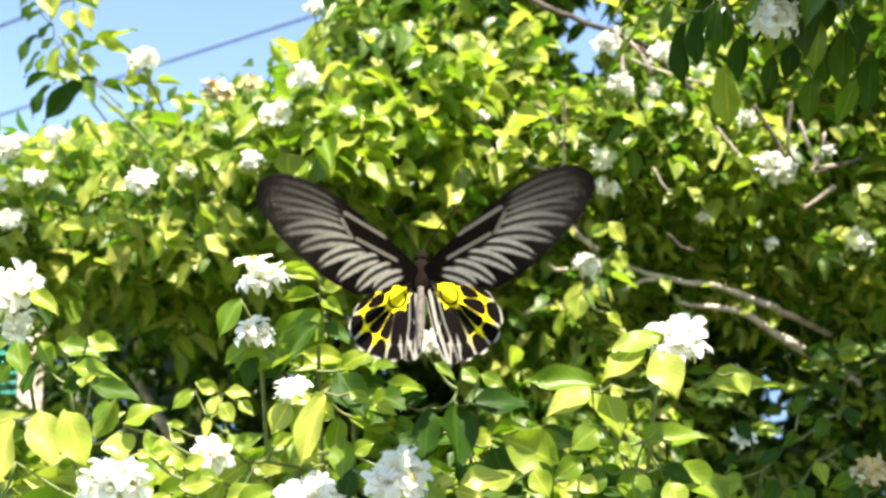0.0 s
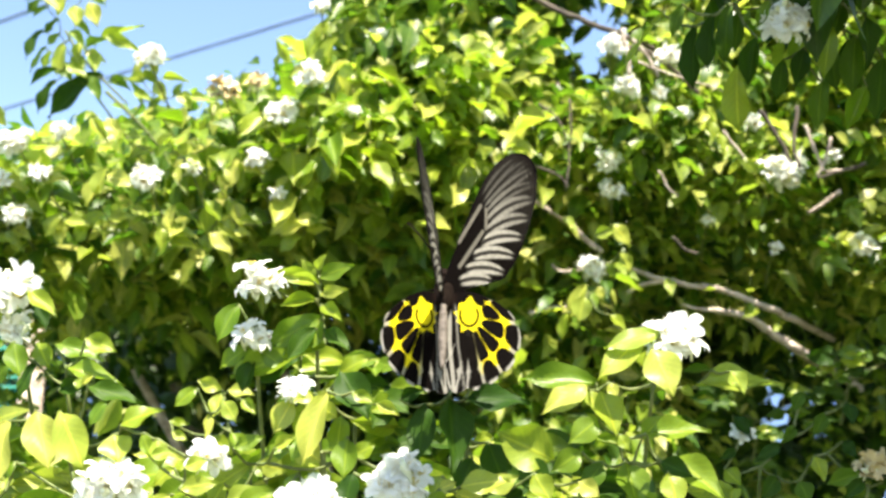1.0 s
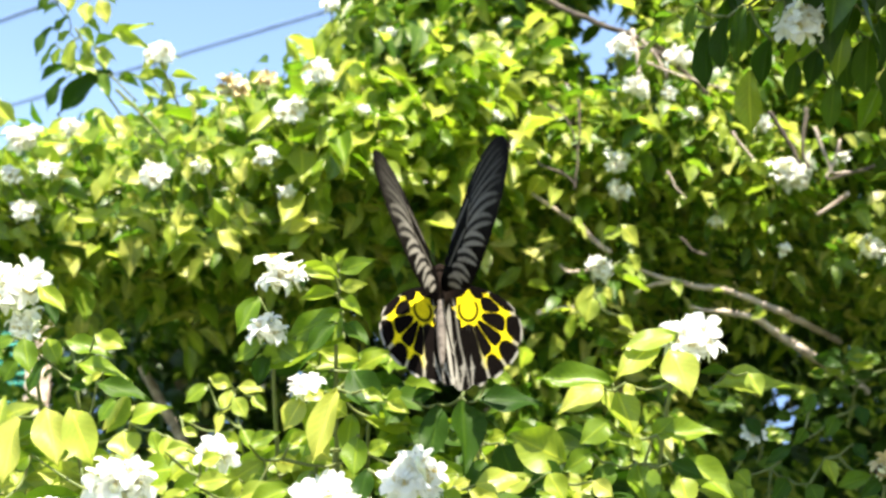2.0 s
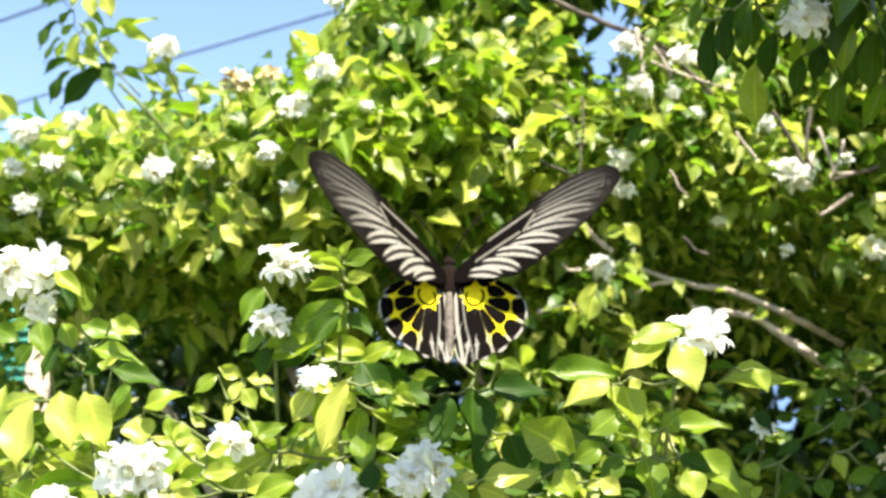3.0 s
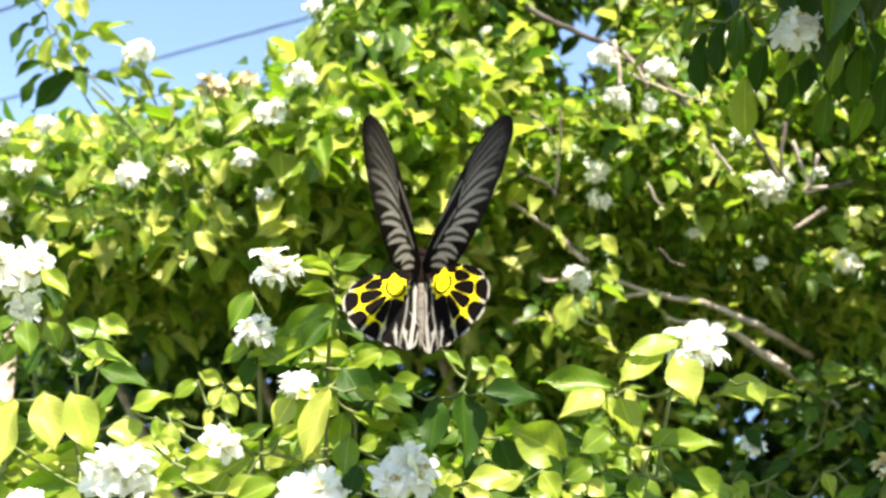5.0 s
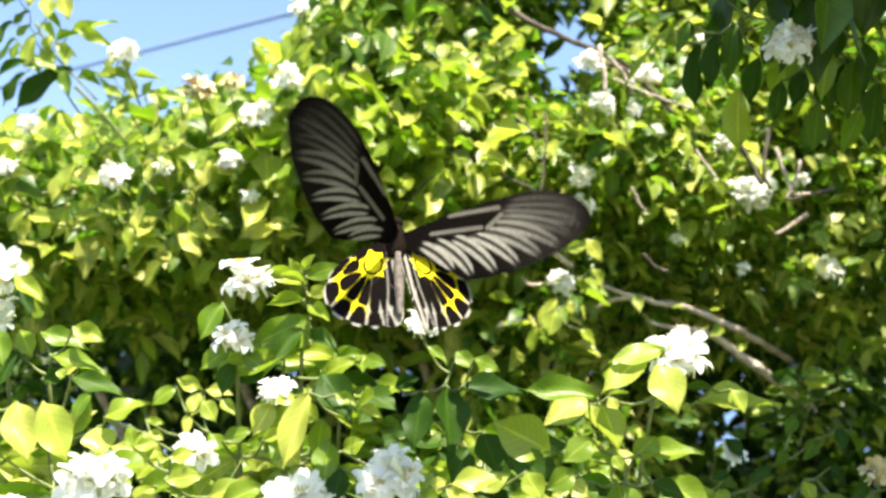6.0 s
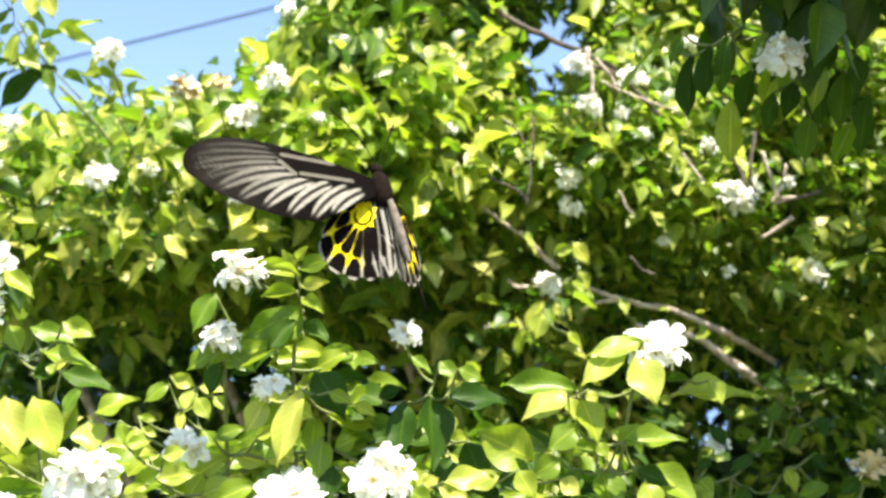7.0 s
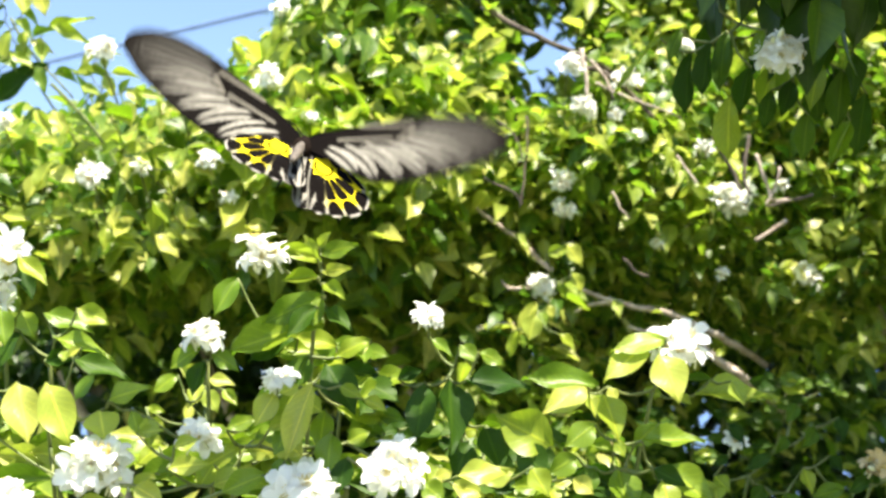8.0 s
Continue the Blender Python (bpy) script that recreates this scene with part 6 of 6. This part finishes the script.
LEFT_FORE_ROWS = [
    (0.0, 33.8, 40.1, 10.9), (0.1, 39.9, 57.8, 3.7), (0.2, 11.1, 76.9, 3.6), (0.3, 32.8, 67.4, 39.3), (0.4, 12.8, 56.0, 18.9),
    (0.5, 50.0, 60.8, 12.4), (0.6, 75.5, 82.0, 72.8), (0.7, 50.4, 67.1, 58.5), (0.8, 10.5, 45.5, 7.0), (0.9, 60.7, 51.8, 7.0),
    (1.0, 31.9, 81.1, 33.2), (1.1, 58.1, 69.1, 43.2), (1.2, 78.0, 46.3, 37.0), (1.3, 41.3, 47.7, 16.4), (1.4, 41.8, 81.8, 37.0),
    (1.5, 29.9, 79.7, 81.7), (1.6, 53.9, 55.5, 52.4), (1.7, 13.3, 47.7, 23.4), (1.8, 39.4, 56.1, 4.4), (1.9, 18.7, 73.5, 6.1),
    (2.0, 29.7, 70.3, 32.3), (2.1, 18.2, 60.5, 24.5), (2.2, 32.6, 58.4, 14.7), (2.3, 49.6, 71.0, 28.2), (2.4, 61.4, 76.7, 62.5),
    (2.5, 33.1, 63.3, 38.1), (2.6, 19.0, 46.6, 6.4), (2.7, 58.6, 54.5, 9.3), (2.8, 13.0, 82.5, 44.1), (2.9, 15.1, 65.9, 26.7),
    (3.0, 0.6, 50.0, -0.6), (3.1, 28.0, 60.4, 4.9), (3.2, -14.5, 84.1, -15.2), (3.3, 37.6, 63.8, 33.1), (3.4, 35.7, 44.9, 23.4),
    (3.5, 13.3, 31.8, -0.2), (3.6, 32.6, 71.5, -5.1), (3.7, 9.4, 79.6, -0.1), (3.8, 36.9, 57.5, 17.8), (3.9, 17.8, 44.2, 3.7),
    (4.0, 32.5, 62.9, -23.5), (4.1, -7.4, 81.1, -19.6), (4.2, 27.8, 60.7, 8.0), (4.3, 24.9, 55.9, 24.2), (4.4, 16.9, 54.9, -11.2),
    (4.5, 25.4, 82.7, 2.0), (4.6, 99.8, 61.2, 41.2), (4.7, -3.3, 39.2, -5.0), (4.8, 14.8, 35.2, -1.2), (4.9, 29.0, 72.9, -3.6),
    (5.0, 22.9, 73.9, 10.8), (5.1, 28.6, 53.1, 11.4), (5.2, 22.7, 51.6, -6.7), (5.3, 12.3, 71.9, -15.5), (5.4, 21.9, 68.5, 4.9),
    (5.5, 25.9, 57.2, 19.9), (5.6, 18.2, 55.3, -4.9), (5.7, 20.1, 80.6, 0.9), (5.8, 63.1, 49.6, 46.4), (5.9, 9.9, 23.5, 6.0),
    (6.0, 59.2, 47.3, 7.8), (6.1, 18.7, 71.4, -3.0), (6.2, 69.8, 45.0, 37.9), (6.3, 24.9, 20.2, 9.6), (6.4, 37.9, 67.7, 8.2),
    (6.5, -26.0, 35.4, -6.5), (6.6, 34.2, -4.5, -4.9), (6.7, 47.2, 26.6, 7.2), (6.8, 22.5, 45.6, 2.8), (6.9, -6.9, 13.4, 10.3),
    (7.0, 17.9, -22.7, -13.5), (7.1, 36.3, 1.5, 5.5), (7.2, 16.9, 36.0, 6.6), (7.3, -10.9, 10.3, 6.5), (7.4, 9.7, -42.5, -10.5),
    (7.5, 44.2, -12.2, 4.0), (7.6, 81.6, 47.9, 30.2), (7.7, 21.6, 39.7, 21.8), (7.8, 8.6, -17.5, -17.8), (7.9, 22.5, -28.2, -19.7),
    (8.0, 42.9, 10.9, -7.0)]
RIGHT_FORE_ROWS = [
    (0.0, 32.7, -31.5, 3.3), (0.1, 59.7, -53.3, 6.7), (0.2, 15.3, -78.0, -5.3), (0.3, 32.8, -70.1, -22.2), (0.4, 19.6, -49.9, -1.2),
    (0.5, 40.0, -47.9, -0.6), (0.6, 76.6, -68.9, -29.8), (0.7, 54.0, -59.6, -19.1), (0.8, -8.3, -15.8, 16.0), (0.9, 4.0, -12.9, 18.2),
    (1.0, 41.9, -2.5, 58.1), (1.1, -28.8, 6.5, 43.4), (1.2, -17.9, -10.1, 9.7), (1.3, 18.9, -15.2, 10.9), (1.4, -2.9, -7.7, 43.8),
    (1.5, 61.4, 13.0, 61.5), (1.6, 10.8, 3.6, 28.9), (1.7, 23.6, -18.8, 9.8), (1.8, 56.8, -51.3, 7.0), (1.9, 26.6, -73.4, -7.0),
    (2.0, 29.6, -72.4, -19.1), (2.1, 22.0, -57.4, -6.5), (2.2, 30.9, -48.8, -1.0), (2.3, 51.4, -58.5, -8.5), (2.4, 67.0, -65.7, -24.4),
    (2.5, 28.4, -51.0, 0.1), (2.6, -6.0, -15.3, 16.3), (2.7, 5.8, -11.3, 21.4), (2.8, 53.0, -72.4, -38.6), (2.9, 34.7, -60.6, -29.6),
    (3.0, -9.8, -27.7, 15.9), (3.1, 34.4, -48.5, 0.5), (3.2, 59.0, -74.7, -39.0), (3.3, 42.4, -63.6, -38.8), (3.4, 53.8, -45.9, -27.4),
    (3.5, 4.0, -24.9, 12.6), (3.6, 32.2, -65.6, 8.5), (3.7, 9.1, -73.1, 0.5), (3.8, 0.5, -45.7, 4.4), (3.9, 42.8, -49.1, -22.9),
    (4.0, 0.5, -20.7, 39.2), (4.1, 1.9, -76.9, 13.8), (4.2, 22.7, -60.2, -4.8), (4.3, 15.6, -54.6, -18.4), (4.4, -7.4, -40.0, 16.0),
    (4.5, 9.3, -70.2, 10.3), (4.6, -15.4, -54.6, -5.6), (4.7, -29.7, -0.7, 19.3), (4.8, 5.9, -28.5, 13.2), (4.9, 28.3, -66.9, 6.7),
    (5.0, 5.4, -65.7, 3.0), (5.1, 15.1, -48.5, -4.7), (5.2, 20.4, -45.6, 4.9), (5.3, -1.1, -57.2, 23.7), (5.4, 18.3, -66.5, -1.3),
    (5.5, 17.7, -56.0, -14.8), (5.6, -4.7, -43.2, 11.1), (5.7, 16.3, -68.4, 8.0), (5.8, -21.7, 21.7, 27.0), (5.9, -5.0, 4.5, -3.8),
    (6.0, 30.2, -6.8, 6.0), (6.1, 13.7, -24.3, 18.0), (6.2, -25.5, 3.1, 13.9), (6.3, -13.8, 4.3, -5.0), (6.4, 8.0, -23.3, 2.6),
    (6.5, -4.7, 12.9, 5.1), (6.6, 6.6, 31.0, 14.2), (6.7, 31.2, 7.2, 2.7), (6.8, -6.5, -21.1, 12.4), (6.9, 7.1, 12.6, -3.7),
    (7.0, -15.3, 43.9, -23.4), (7.1, 18.0, 15.5, -20.2), (7.2, 16.1, -48.0, 2.1), (7.3, 5.2, -11.8, 7.5), (7.4, 4.4, 32.0, -9.5),
    (7.5, 46.9, 15.1, -34.3), (7.6, 58.3, -43.0, -18.1), (7.7, 21.6, -23.5, -11.9), (7.8, 15.6, 39.9, 12.6), (7.9, 15.0, 47.2, -6.4),
    (8.0, 44.8, -11.4, 0.1)]
LEFT_HIND_ROWS = [
    (0.0, 0.2, -13.6, 0.6), (1.0, 27.2, 24.1, 17.6), (1.5, 23.8, 21.8, 20.6), (3.0, -1.6, 18.9, 1.1), (3.5, -4.5, 6.5, 3.7),
    (4.0, -14.4, -2.0, -2.4), (4.5, -8.8, 14.9, -4.4), (6.0, 0.3, -23.6, 2.0), (6.5, 61.5, -0.1, 29.5), (7.0, 8.7, -49.8, -12.5),
    (7.5, 23.8, -55.5, -24.4), (8.0, 10.8, 2.9, 9.8)]
RIGHT_HIND_ROWS = [
    (0.0, 8.9, 11.6, 15.4), (1.0, 21.6, -4.8, 2.6), (1.5, 34.0, -6.5, 4.4), (3.0, 0.8, -11.4, 4.6), (3.5, -0.9, 7.8, 10.9),
    (4.0, -11.6, -5.2, 2.8), (4.5, -4.6, -45.5, -0.3), (6.0, 3.8, 17.3, 14.0), (6.5, -5.8, 7.9, 5.4), (7.0, 8.9, 32.1, 1.4),
    (7.5, 34.6, 29.5, 29.6), (8.0, 21.2, 10.9, 8.7)]


def motions():
    for entry in SWAYS:
        if entry:
            branch, rest, sway = entry
            walk(branch, [(t, Matrix.Translation(rest) @ pose(0, 0, up * 0.001, 0, math.degrees(dx * 0.001 / HINGE), 0)) for t, dx, up in sway])
    walk(BUTTERFLY, [(t, pose(*p)) for t, *p in BODY_ROWS])
    for key, rows in (("left_fore", LEFT_FORE_ROWS), ("right_fore", RIGHT_FORE_ROWS), ("left_hind", LEFT_HIND_ROWS), ("right_hind", RIGHT_HIND_ROWS)):
        walk(WINGS[key], [(t, pose(0, 0, 0.001 if "fore" in key else -0.0006, *turn)) for t, *turn in rows])


motions()
